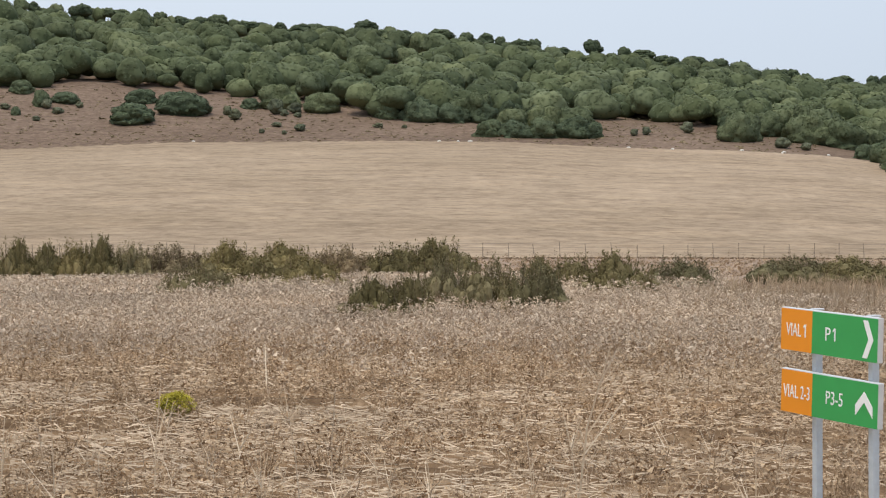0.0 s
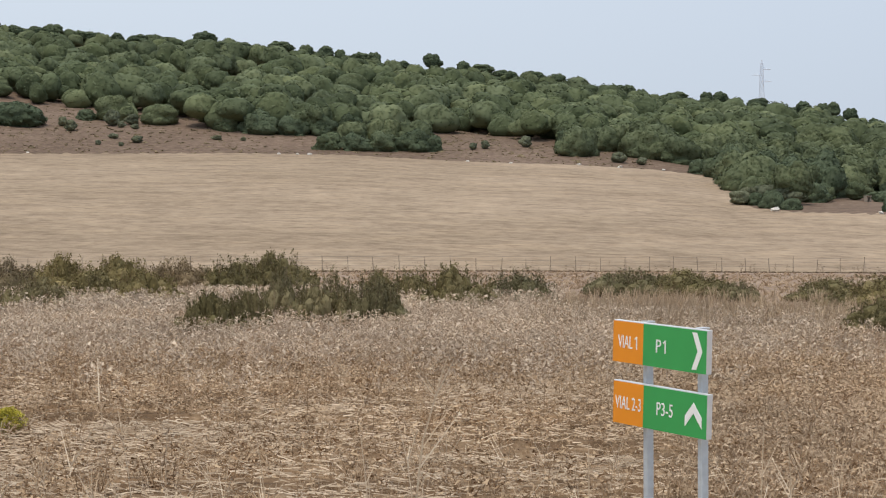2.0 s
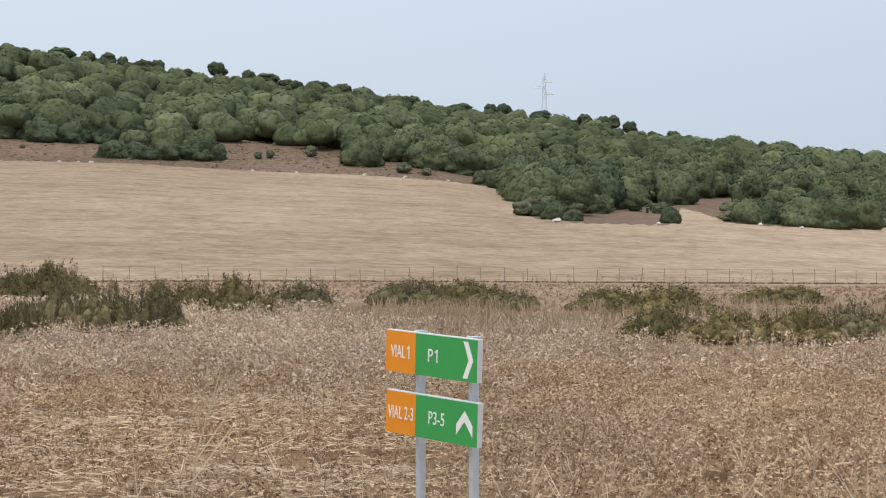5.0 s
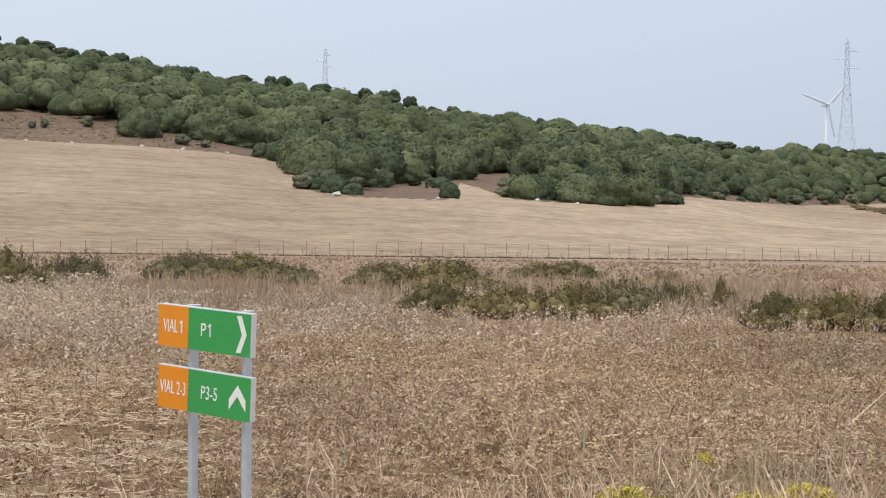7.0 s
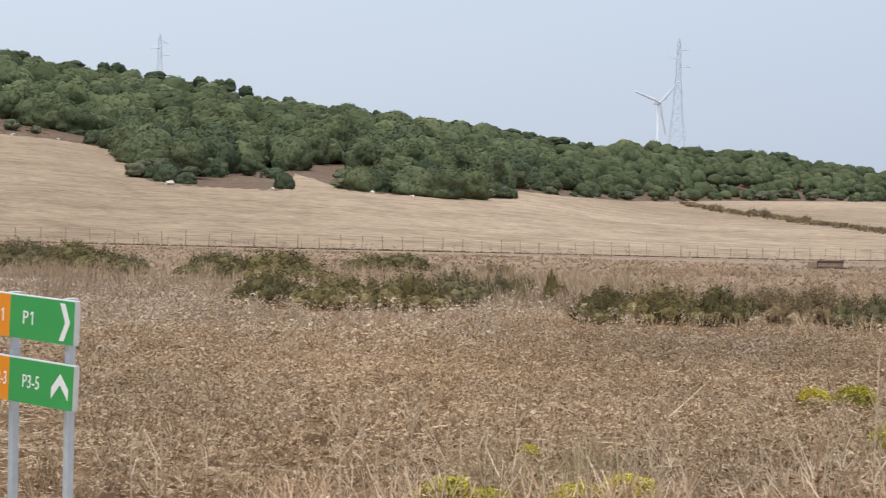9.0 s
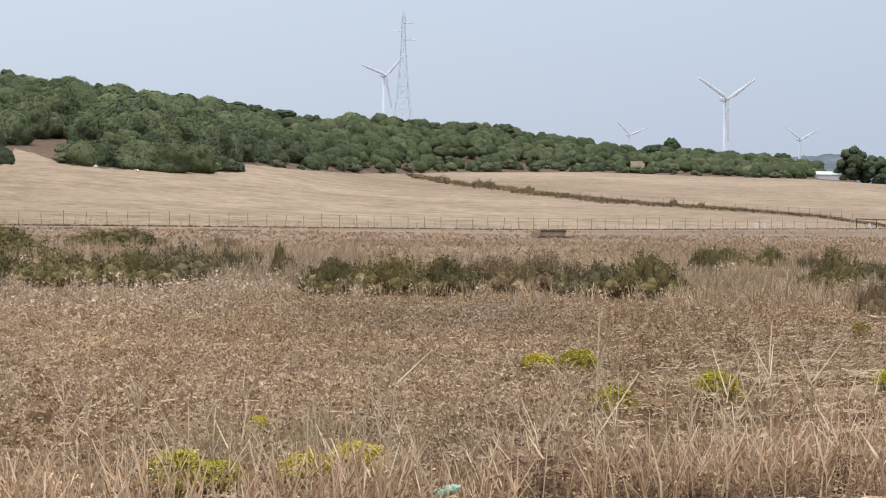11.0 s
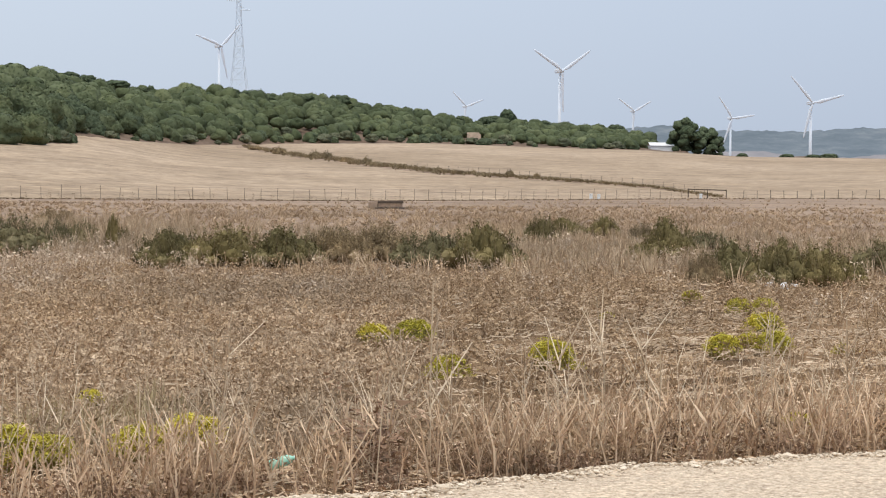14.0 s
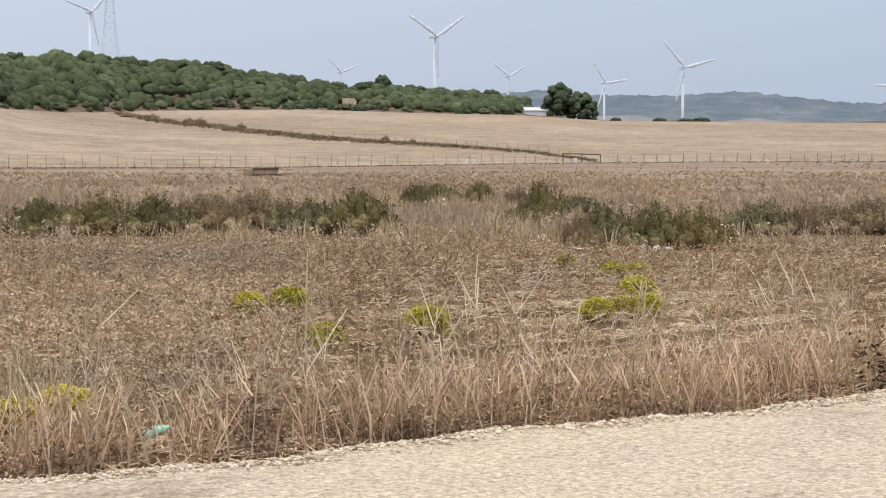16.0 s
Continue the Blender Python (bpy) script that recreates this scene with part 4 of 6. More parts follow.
BELT_E = [(47.0, 33, 0.5, 0.50, "D"), (48.0, 34, 1.1, 0.66, "G"), (49.4, 33, 1.0, 0.75, "G"), (50.8, 33, 1.0, 0.69, "G"), (52.8, 39, 1.4, 0.61, "O"), (54.6, 39, 1.2, 0.54, "D"), (56.3, 39, 1.4, 0.61, "D"), (45.7, 43, 1.3, 0.55, "G"), (35.2, 40, 1.2, 0.61, "D"), (26.3, 67, 1.5, 0.61, "D")]
BELT_AT = BELT_A + BELT_B + BELT_C + BELT_D + BELT_E
for i, (az, r, w, h, k) in enumerate(BELT_AT):
    kinds = SHRUBS[k]
    copy_thing(kinds[i % len(kinds)], Matrix.Translation(near_spot(az, r, -0.05)) @ Matrix.Rotation(i * 1.9, 4, "Z") @ Matrix.Diagonal((w / 1.85, w / 2.1, h / (0.86 if az < 28 else 0.76), 1)))["group"] = "shrubs across the field"
for i, k in enumerate(SHRUBS["G"] + SHRUBS["O"] + SHRUBS["D"]):
    k.matrix_world = Matrix.Translation(spot(-17 - 2 * i, 63, -0.05))


# ---- dry weeds, straw and grass ----


def fleck(heap, rng, p, s, flat=1.0):
    d = np.clip(rng.normal(size=(3, 3)), -1.3, 1.3) * s * np.array([1, 1, flat])
    heap.add(np.asarray(p) + d, [(0, 1, 2)])


def weed_proto(seed, branches, w, head, leaves=0, spread=0.32, knob=1, leaf=0.05, bow=0.10, rise=(0.2, 0.9)):
    """A dead forked weed one unit tall."""
    rng = np.random.default_rng(seed)
    h = Heap()
    bend = rng.normal(0, bow, 2)
    mid = np.array([bend[0] * 0.3, bend[1] * 0.3, 0.5])
    tip = np.array([bend[0], bend[1], 1.0])
    strip(h, [(0, 0, -0.05), mid, tip], w, w * 0.5, side_of(rng))
    ends = [tip]
    for i in range(branches):
        t = rng.uniform(0.15, 0.9)
        p = mid * (t / 0.5) if t < 0.5 else mid + (tip - mid) * ((t - 0.5) / 0.5)
        a = rng.uniform(0, 6.283)
        ln = rng.uniform(0.5, 1.0) * spread
        q = p + np.array([math.cos(a) * ln, math.sin(a) * ln, rng.uniform(*rise) * ln])
        strip(h, [p, q], w * 0.8, w * 0.35, side_of(rng))
        ends.append(q)
    for q in ends:
        for k in range(knob):
            fleck(h, rng, q + rng.normal(0, head * 0.8, 3) * (knob > 1), head)
    for i in range(leaves):
        a = rng.uniform(0, 6.283)
        d = rng.uniform(0.03, 0.24)
        fleck(h, rng, (math.cos(a) * d, math.sin(a) * d, rng.uniform(0.02, 0.75)), leaf, 0.6)
    return h.arrays()


def puff_proto(seed, twigs, heads, w, head):
    """A bushy dead weed: forked twigs from one foot that end in a rounded cushion of dry heads."""
    rng = np.random.default_rng(seed)
    h = Heap()
    dome = []
    for i in range(heads):
        a, e = rng.uniform(0, 6.283), math.asin(rng.uniform(0.05, 1.0))
        k = rng.uniform(0.75, 1.08)
        dome.append(np.array([math.cos(a) * math.cos(e) * 0.55 * k, math.sin(a) * math.cos(e) * 0.55 * k, 0.25 + 0.65 * math.sin(e) * k]))
        fleck(h, rng, dome[-1], head)
    for i in range(twigs):
        q = dome[i] * 1.04
        strip(h, [(q[0] * 0.1, q[1] * 0.1, -0.05), q * np.array([0.6, 0.6, 0.5]), q], w, w * 0.5, side_of(rng))
    return h.arrays()


def tuft_proto(seed, blades, w, spread=0.3):
    rng = np.random.default_rng(seed)
    h = Heap()
    for i in range(blades):
        a = rng.uniform(0, 6.283)
        r0 = rng.uniform(0, 0.16)
        ln = rng.uniform(0.55, 1.0)
        s = rng.uniform(0.05, spread)
        p = np.array([math.cos(a) * r0, math.sin(a) * r0, -0.05])
        q = p + np.array([math.cos(a) * s * 0.4, math.sin(a) * s * 0.4, ln * 0.6])
        e = p + np.array([math.cos(a) * s, math.sin(a) * s, ln])
        strip(h, [p, q, e], w, w * 0.3, side_of(rng))
    return h.arrays()


def scatter(rng, n, r0, r1, a0=-16.5, a1=59.0, keep=None):
    r = np.sqrt(rng.uniform(r0 * r0, r1 * r1, n))
    az = rng.uniform(a0, a1, n)
    x, y = r * np.sin(np.radians(az)), r * np.cos(np.radians(az))
    ok = y > 9.92 - 0.203 * x + 0.12
    if keep is not None:
        ok &= rng.random(n) < keep(az, r, x, y)
    x, y, az, r = x[ok], y[ok], az[ok], r[ok]
    return np.stack([x, y, land(az, r) - 0.01], -1), az, r


def sow(name, label, cat, protos, mat, seed, n, r0, r1, h0, h1, keep=None, lean=0.12, a0=-16.5, a1=59.0, wide=1.0):
    rng = np.random.default_rng(seed)
    pos, az, r = scatter(rng, n, r0, r1, a0, a1, keep)
    m = len(pos)
    sc = rng.uniform(h0, h1, m)
    hp = strew(protos, pos, sc, rng.uniform(0, 6.283, m), rng.normal(0, lean, (m, 2)), rng.uniform(0.8, 1.3, m) * wide)
    return tagged(new(name, hp.mesh(name, mat)), label, cat, kind="stuff")


def patchy(s, lo, hi, seed=0.0):
    """Density that drifts over the plan."""
    return lambda az, r, x, y: np.clip(lo + (hi - lo) * (0.5 + 0.6 * wave(x, y, s, seed)), 0, 1)


FUR = radians(-8.0)
DRILL = 0.36


def drilled(x, y):
    """How far a place lies from the middle of its sown row, and how well the stubble stands there."""
    d = x * 0.139 + y * 0.990 + 0.05 * wave(x, y, 3.1)
    off = (d / DRILL + 0.5) % 1.0 - 0.5
    stand = np.clip(0.42 + 0.85 * wave(x, y, 2.6, 4.0) + 0.25 * np.sin(d * 2.1 + 0.5 * np.sin(x * 0.4)), 0.05, 1)
    return off * DRILL, stand


def furrowed(az, r, x, y):
    return np.clip(0.50 + 0.5 * np.cos(furrow(x, y)), 0.06, 1) * np.clip(0.8 + 0.5 * wave(x, y, 3.4), 0.2, 1)


def furrow_gap(az, r, x, y):
    return np.clip(0.62 - 0.4 * np.cos(furrow(x, y)), 0.12, 1) * np.clip(0.75 + 0.5 * wave(x, y, 2.4, 2.0), 0.15, 1)


def row_weeds(az, r, x, y):
    """Between the rows on the open side, along them where the track runs by."""
    return np.where((az > 39) & (r > 15.5), np.clip(0.40 + 0.6 * np.cos(furrow(x, y)), 0.02, 1), furrow_gap(az, r, x, y))


WEEDS = [weed_proto(200 + i, 6, 0.011, 0.050, 12, 0.34, 2, 0.065) for i in range(10)]
FARWEEDS = [weed_proto(230 + i, 5, 0.016, 0.045, 8, 0.34, 2) for i in range(8)]
THISTLES = [weed_proto(250 + i, 8, 0.012, 0.045, 2, 0.40, 3) for i in range(8)]
STALKS = [weed_proto(270 + i, 6, 0.0068, 0.011, 0, 0.25, 1, 0.05, 0.07, (0.9, 1.7)) for i in range(10)]
STEMS = [weed_proto(290 + i, 3, 0.008, 0.014, 4, 0.24, 1, 0.03, 0.22) for i in range(8)]
PUFFS = [puff_proto(370 + i, 18, 60, 0.015, 0.056) for i in range(8)]
FARPUFFS = [puff_proto(390 + i, 6, 34, 0.02, 0.07) for i in range(8)]
REEDS = [weed_proto(410 + i, 3, 0.017, 0.016, 1, 0.26, 1, 0.03, 0.14, (1.0, 2.5)) for i in range(8)]
LONE = [weed_proto(430 + i, 7, 0.0078, 0.013, 0, 0.28, 1, 0.05, 0.07, (0.9, 1.7)) for i in range(8)]
TUFTS = [tuft_proto(310 + i, 12, 0.014) for i in range(6)]
TURF = [tuft_proto(330 + i, 9, 0.055, 0.8) for i in range(6)]

def clear_of_shrubs(az, r):
    """Nought just before and within each shrub of the belt, one elsewhere."""
    k = np.ones_like(r)
    for a, d, w, h, _ in BELT_AT:
        if h > 0.45:
            k = np.where((np.abs(az - a) * d * 0.01745 < w * 0.58) & (r > d - (1.0 if a < 9 else 3.2)) & (r < d + 1.5), 0.10, k)
    return k


# low dead weeds over the near ground, thinner between the straw rows
sow("weeds", "brown dead weeds over the stubble rows", "weeds", WEEDS, M_WEED, 1, 11500, 10.0, 31, 0.12, 0.34, row_weeds, 0.25, wide=1.3)
sow("weeds", "taller brown dead weeds in patches", "weeds", FARWEEDS, M_WEED, 2, 12000, 21, 48, 0.20, 0.42, lambda az, r, x, y: patchy(4.0, 0.25, 1.0)(az, r, x, y) * clear_of_shrubs(az, r) * np.where(az > 39, np.clip(0.35 + 0.5 * np.cos(furrow(x, y)), 0.03, 1), 1), 0.2, wide=1.1)
sow("thistles", "pale grey dried thistles in a dense band", "thistles", THISTLES, M_THISTLE, 3, 13500, 26, 50, 0.24, 0.50,
    lambda az, r, x, y: clear_of_shrubs(az, r) * np.clip(np.interp(az, [-16, 8, 16, 28, 34, 59], [1, 1, 0.85, 0.45, 0.12, 0.08]) * np.interp(r, [26, 33, 46, 50], [0.15, 1, 1, 0.6]) * (0.75 + 0.5 * wave(x, y, 5.0)), 0, 1))
sow("thistles", "pale dried thistles between the shrubs", "thistles", THISTLES, M_THISTLE, 4, 4200, 48, 62, 0.35, 0.75, lambda az, r, x, y: patchy(6.0, 0.1, 1.0)(az, r, x, y) * clear_of_shrubs(az, r), a0=-16.5, a1=9)


sow("thistles", "pale puffy dried thistles round the far shrubs", "thistles", FARPUFFS, M_THISTLE, 23, 7600, 50, 76, 0.36, 0.60, lambda az, r, x, y: clear_of_shrubs(az, r) * np.interp(az, [-16, 4, 9], [1, 0.9, 0.2]) * np.clip(0.75 + 0.5 * wave(x, y, 4.4, 2.5), 0, 1), 0.1, -16.5, 9, wide=1.25)
sow("thistles", "pale puffy dried thistles before the shrubs", "thistles", THISTLES, M_THISTLE, 5, 3200, 31, 51, 0.34, 0.56, lambda az, r, x, y: np.interp(r, [31, 40, 48], [0.2, 0.8, 1.0]) * clear_of_shrubs(az, r) * np.clip(0.7 + 0.6 * wave(x, y, 4.0, 3.0), 0, 1), a0=-16.5, a1=12)

sow("weeds", "bushy brown dead weeds over the stubble rows", "weeds", PUFFS, M_WEED, 6, 4200, 11.5, 32, 0.16, 0.34, lambda az, r, x, y: row_weeds(az, r, x, y) * np.clip(0.6 + 0.8 * wave(x, y, 2.8, 1.0), 0.05, 1), 0.15)
sow("thistles", "grey puffy dried thistles among brown weeds", "thistles", FARPUFFS, M_THISTLE, 7, 10500, 24, 52, 0.28, 0.48, lambda az, r, x, y: clear_of_shrubs(az, r) * np.interp(az, [-16, 9, 18, 28, 33, 59], [1, 1, 0.6, 0.45, 0.10, 0.06]) * np.interp(r, [24, 32, 40], [0.12, 0.6, 1]) * np.clip(0.55 + 0.7 * wave(x, y, 3.6, 2.0), 0, 1))

sow("weeds", "bushy brown dead weeds in a broad patch", "weeds", PUFFS, M_PINKWEED, 21, 5200, 12, 32, 0.14, 0.32, patchy(3.2, 0.2, 1.0, 9.0), 0.15, 13, 39)
sow("tall_grass", "fading yellow-green grass clumps near the track", "grass", TUFTS, M_PALEGREEN, 22, 160, 12.3, 14.6, 0.18, 0.42, patchy(0.9, 0.0, 0.8, 3.0), 0.2, 26.0, 33.5, wide=0.7)


def lay_straw(name, label, pos, a, ln, w, lift, tilt, mat):
    n = len(pos)
    d = np.stack([np.cos(a), np.sin(a), tilt], -1) * ln[:, None]
    sd = np.stack([-np.sin(a) * 0.6, np.cos(a) * 0.6, np.full(n, 0.8)], -1) * w[:, None]
    p = pos + np.stack([np.zeros(n), np.zeros(n), lift], -1)
    v = np.stack([p - d - sd, p + d - sd * 0.6, p + d + sd * 0.6, p - d + sd], 1).reshape(-1, 3)
    tagged(new(name, np_mesh(name, v, np.arange(4 * n).reshape(-1, 4), [mat])), label, "straw", kind="stuff")


def build_straw():
    """Cut straw: combed along the sown rows, and strewn loosely over them."""
    rng = np.random.default_rng(8)
    pos, az, r = scatter(rng, 26000, 10.0, 36, keep=furrowed)
    n = len(pos)
    lay_straw("straw", "loose cut straw strewn on the soil", pos, FUR + rng.normal(0, 0.8, n), rng.gamma(2.0, 0.021, n) + 0.015, rng.uniform(0.0035, 0.0085, n) * np.interp(r, [10, 36], [0.9, 1.6]), rng.uniform(0.015, 0.09, n), rng.normal(0, 0.30, n), M_OLDSTRAW)

    def combed(az, r, x, y):
        off, stand = drilled(x, y)
        return np.exp(-(off / 0.042) ** 2) * stand * np.interp(az, [-16, 8, 16, 36, 42, 59], [1.0, 1.0, 0.32, 0.18, 0.7, 0.8]) * np.interp(r, [10, 13, 25, 31], [0.6, 1, 1, 0.3])

    pos, az, r = scatter(rng, 420000, 10.6, 30, keep=combed)
    n = len(pos)
    lay_straw("straw", "bleached stubble straw combed along the sown rows", pos, FUR + rng.normal(0, 0.20, n), rng.gamma(2.0, 0.020, n) + 0.014, rng.uniform(0.003, 0.0065, n) * np.interp(r, [10, 30], [0.9, 1.5]), rng.uniform(0.02, 0.11, n), rng.normal(0, 0.22, n), M_OLDSTRAW)
    pos, az, r = scatter(rng, 150000, 10.6, 27, keep=combed)
    n = len(pos)
    lay_straw("stubble", "short upright cut stubble in sown rows", pos, rng.uniform(0, 6.283, n), rng.uniform(0.010, 0.022, n), rng.uniform(0.003, 0.006, n), rng.uniform(0.03, 0.09, n), rng.choice([-1, 1], n) * rng.uniform(1.5, 3.5, n), M_OLDSTRAW)


build_straw()

# tall dry grass round the shrubs and low turf as far as the fence
sow("tall_grass", "tall beige dry grass round the shrubs", "grass", TUFTS, M_GRASS, 11, 2400, 41, 68, 0.40, 0.80, lambda az, r, x, y: patchy(5.0, 0.05, 0.9, 1.0)(az, r, x, y) * clear_of_shrubs(az, r), 0.15, 8, 31, wide=1.0)
sow("tall_grass", "dry grass on the open pasture", "grass", TUFTS, M_PASTGRASS, 17, 6500, 38, 95, 0.14, 0.34, lambda az, r, x, y: patchy(5.0, 0.05, 0.9, 1.0)(az, r, x, y) * clear_of_shrubs(az, r), 0.2, 30, 59, wide=2.2)
sow("tall_grass", "tall beige dry grass beside the track", "grass", TUFTS, M_GRASS, 12, 1500, 33, 50, 0.30, 0.62, lambda az, r, x, y: patchy(3.0, 0.05, 0.9, 4.0)(az, r, x, y) * clear_of_shrubs(az, r), 0.15, 34, 59, wide=1.4)
sow("tall_grass", "tall tan dry grass standing among the shrubs", "grass", TUFTS, M_GRASS, 18, 3400, 35, 62, 0.28, 0.60, lambda az, r, x, y: np.maximum(clear_of_shrubs(az, r), 0.25) * np.clip(0.35 + 0.7 * wave(x, y, 3.0, 6.0), 0, 1), 0.12, 27, 59, wide=0.9)
sow("tall_grass", "tan dry grass standing before the shrubs", "grass", TUFTS, M_GRASS, 19, 1500, 41, 62, 0.40, 0.80, lambda az, r, x, y: np.clip(0.2 + 0.8 * wave(x, y, 3.4, 7.0), 0, 1), 0.12, 8, 28, wide=0.8)
sow("weeds", "brown dead weeds over the far stubble rows", "weeds", FARPUFFS, M_WEED, 20, 5200, 27, 46, 0.16, 0.32, lambda az, r, x, y: np.clip(0.5 + 0.8 * wave(x, y, 2.8, 8.0), 0, 1) * clear_of_shrubs(az, r) * np.clip(0.45 + 0.6 * np.cos(furrow(x, y)), 0.03, 1), 0.12, 27, 59)
sow("turf", "short brown grazed grass", "grass", TURF, M_PASTGRASS, 13, 17000, 52, 128, 0.10, 0.24, patchy(7.0, 0.3, 1.0, 2.0), 0.1, wide=2.1)
sow("turf", "short brown grazed grass near the fence", "grass", TURF, M_PASTGRASS, 14, 11000, 60, 205, 0.10, 0.26, lambda az, r, x, y: np.where(r < fence_r(az) - 1, np.clip(0.3 + 0.7 * wave(x, y, 9.0, 5.0), 0, 1), 0), 0.1, wide=1.8)


def build_verge():
    """Tall bleached stalks that fringe the track."""
    rng = np.random.default_rng(21)
    for name, label, protos, n, h0, h1, deep, x0, x1, mat in (("verge_stems", "dense pale dry stems fringing the track", STEMS, 1500, 0.14, 0.60, 1.5, 3.6, 15.5, M_REED), ("verge_reeds", "upright pinkish dry stems beside the track", REEDS, 1900, 0.16, 0.52, 1.0, 3.6, 15.5, M_REED), ("verge_weeds", "bushy brown weeds along the track", PUFFS, 620, 0.10, 0.26, 1.2, 3.0, 15.5, M_DRYLEAF), ("verge_weeds", "brown dead weeds along the track", WEEDS, 1100, 0.10, 0.30, 1.4, 3.0, 15.5, M_WEED)):
        x = rng.uniform(x0, x1, n)
        y = np.array([road_edge(a) for a in x]) + 0.08 + deep * rng.beta(1.0, 1.6, n)
        ok = rng.random(n) < np.clip(0.65 + 0.6 * np.sin(x * 2.9) * np.cos(x * 1.1 + y * 3.0), 0.12, 1)
        b, d = np.degrees(np.arctan2(x, y)), np.hypot(x, y)
        trodden = ((np.abs(b - 34.3) < 1.3) & (d < 12.0)) | ((np.abs(b - 37.4) < 1.0) & (d < 11.3))
        ok &= ~trodden | (rng.random(len(x)) < 0.22)
        x, y = x[ok], y[ok]
        n = len(x)
        pos = np.stack([x, y, land_xy(x, y) - 0.01], -1)
        hp = strew(protos, pos, rng.uniform(h0, h1, n), rng.uniform(0, 6.283, n), rng.normal(0, 0.15, (n, 2)), rng.uniform(0.8, 1.3, n))
        tagged(new(name, hp.mesh(name, mat)), label, "weeds", kind="stuff")

    n = 9000
    x = rng.uniform(1.5, 15.5, n)
    y = np.array([road_edge(a) for a in x]) + 0.05 + 1.7 * rng.beta(1.0, 1.4, n)
    a = rng.uniform(0, 3.14, n)
    ln = rng.gamma(2.0, 0.022, n) + 0.015
    w = rng.uniform(0.003, 0.008, n)
    d = np.stack([np.cos(a), np.sin(a), rng.normal(0, 0.2, n)], -1) * ln[:, None]
    sd = np.stack([-np.sin(a), np.cos(a), rng.normal(0, 0.5, n)], -1) * w[:, None]
    p = np.stack([x, y, land_xy(x, y) + rng.uniform(0.01, 0.05, n)], -1)
    v = np.stack([p - d - sd, p + d - sd * 0.6, p + d + sd * 0.6, p - d + sd], 1).reshape(-1, 3)
    tagged(new("stem_litter", np_mesh("stem_litter", v, np.arange(4 * n).reshape(-1, 4), [M_REED])), "broken pinkish stems littering the verge", "litter", kind="stuff")


build_verge()


def lone_stalk(az, r, h, seed, mat=M_STRAW, protos=STALKS, name="dry_stalk", label="single tall bleached forked stalk in the weeds", wide=1.0):
    v, f = protos[seed % len(protos)]
    ob = new(name, np_mesh(name, v * np.array([wide, wide, 1]) * h, f, [mat]))
    ob.matrix_world = Matrix.Translation(near_spot(az, r, -0.01)) @ Matrix.Rotation(seed * 1.1, 4, "Z")
    return tagged(ob, label, "weed")


for i, (az, r, h) in enumerate([(4.2, 13.2, 1.22), (-5.4, 14.5, 0.9), (-9.3, 13.6, 0.8), (7.2, 14.2, 0.8), (38.2, 12.0, 1.25), (38.9, 11.9, 1.05), (35.6, 12.2, 0.8), (42.6, 12.4, 1.05), (45.6, 12.9, 0.95), (31.4, 11.3, 0.95), (51.5, 13.6, 0.95), (26.0, 13.4, 0.85), (43.9, 13.2, 1.1)]):
    lone_stalk(az, r, h, i, protos=LONE)
STALK_MESH = [np_mesh("dry_stalk", v, f, [M_STRAW]) for v, f in STALKS]
rng = np.random.default_rng(71)
for i in range(300):
    fringe = i >= 130
    x = rng.uniform(4.0, 15.5) if fringe else rng.uniform(-4.5, 16.0)
    y = road_edge(x) + (0.08 + 1.9 * rng.beta(1.0, 1.6) if fringe else 0.3 + 5.0 * rng.beta(1.0, 1.6))
    ob = tagged(new("dry_stalk", STALK_MESH[i % 10]), "tall bleached forked stalk beside the track" if fringe else "tall bleached forked stalk standing in the weeds", "weed", "tall stalks in the weeds")
    h = rng.uniform(0.45, 0.95) if fringe else rng.uniform(0.45, 0.85)
    ob.matrix_world = Matrix.Translation((x, y, float(land_xy(x, y)) - 0.01)) @ Matrix.Rotation(rng.uniform(0, 6.28), 4, "Z") @ Matrix.Rotation(rng.normal(0, 0.1), 4, "X") @ Matrix.Diagonal((h, h, h, 1))
DOCKS = [weed_proto(350 + i, 16, 0.010, 0.024, 110, 0.42, 3, 0.048) for i in range(3)]
for i, (az, r, h) in enumerate([(46.0, 12.55, 0.34), (48.6, 12.9, 0.26), (49.2, 13.0, 0.28), (56.3, 14.2, 0.55), (36.5, 11.35, 0.72), (35.7, 11.25, 0.55), (36.9, 11.2, 0.45), (52.8, 13.7, 0.5), (37.0, 11.2, 0.35)]):
    lone_stalk(az, r, h, i, M_DOCK if i < 4 else M_DRYLEAF, DOCKS, "dock_weed", "dark red-brown dried dock at the track's edge" if i < 4 else "brown dried leafy dock beside the track", 1.3)


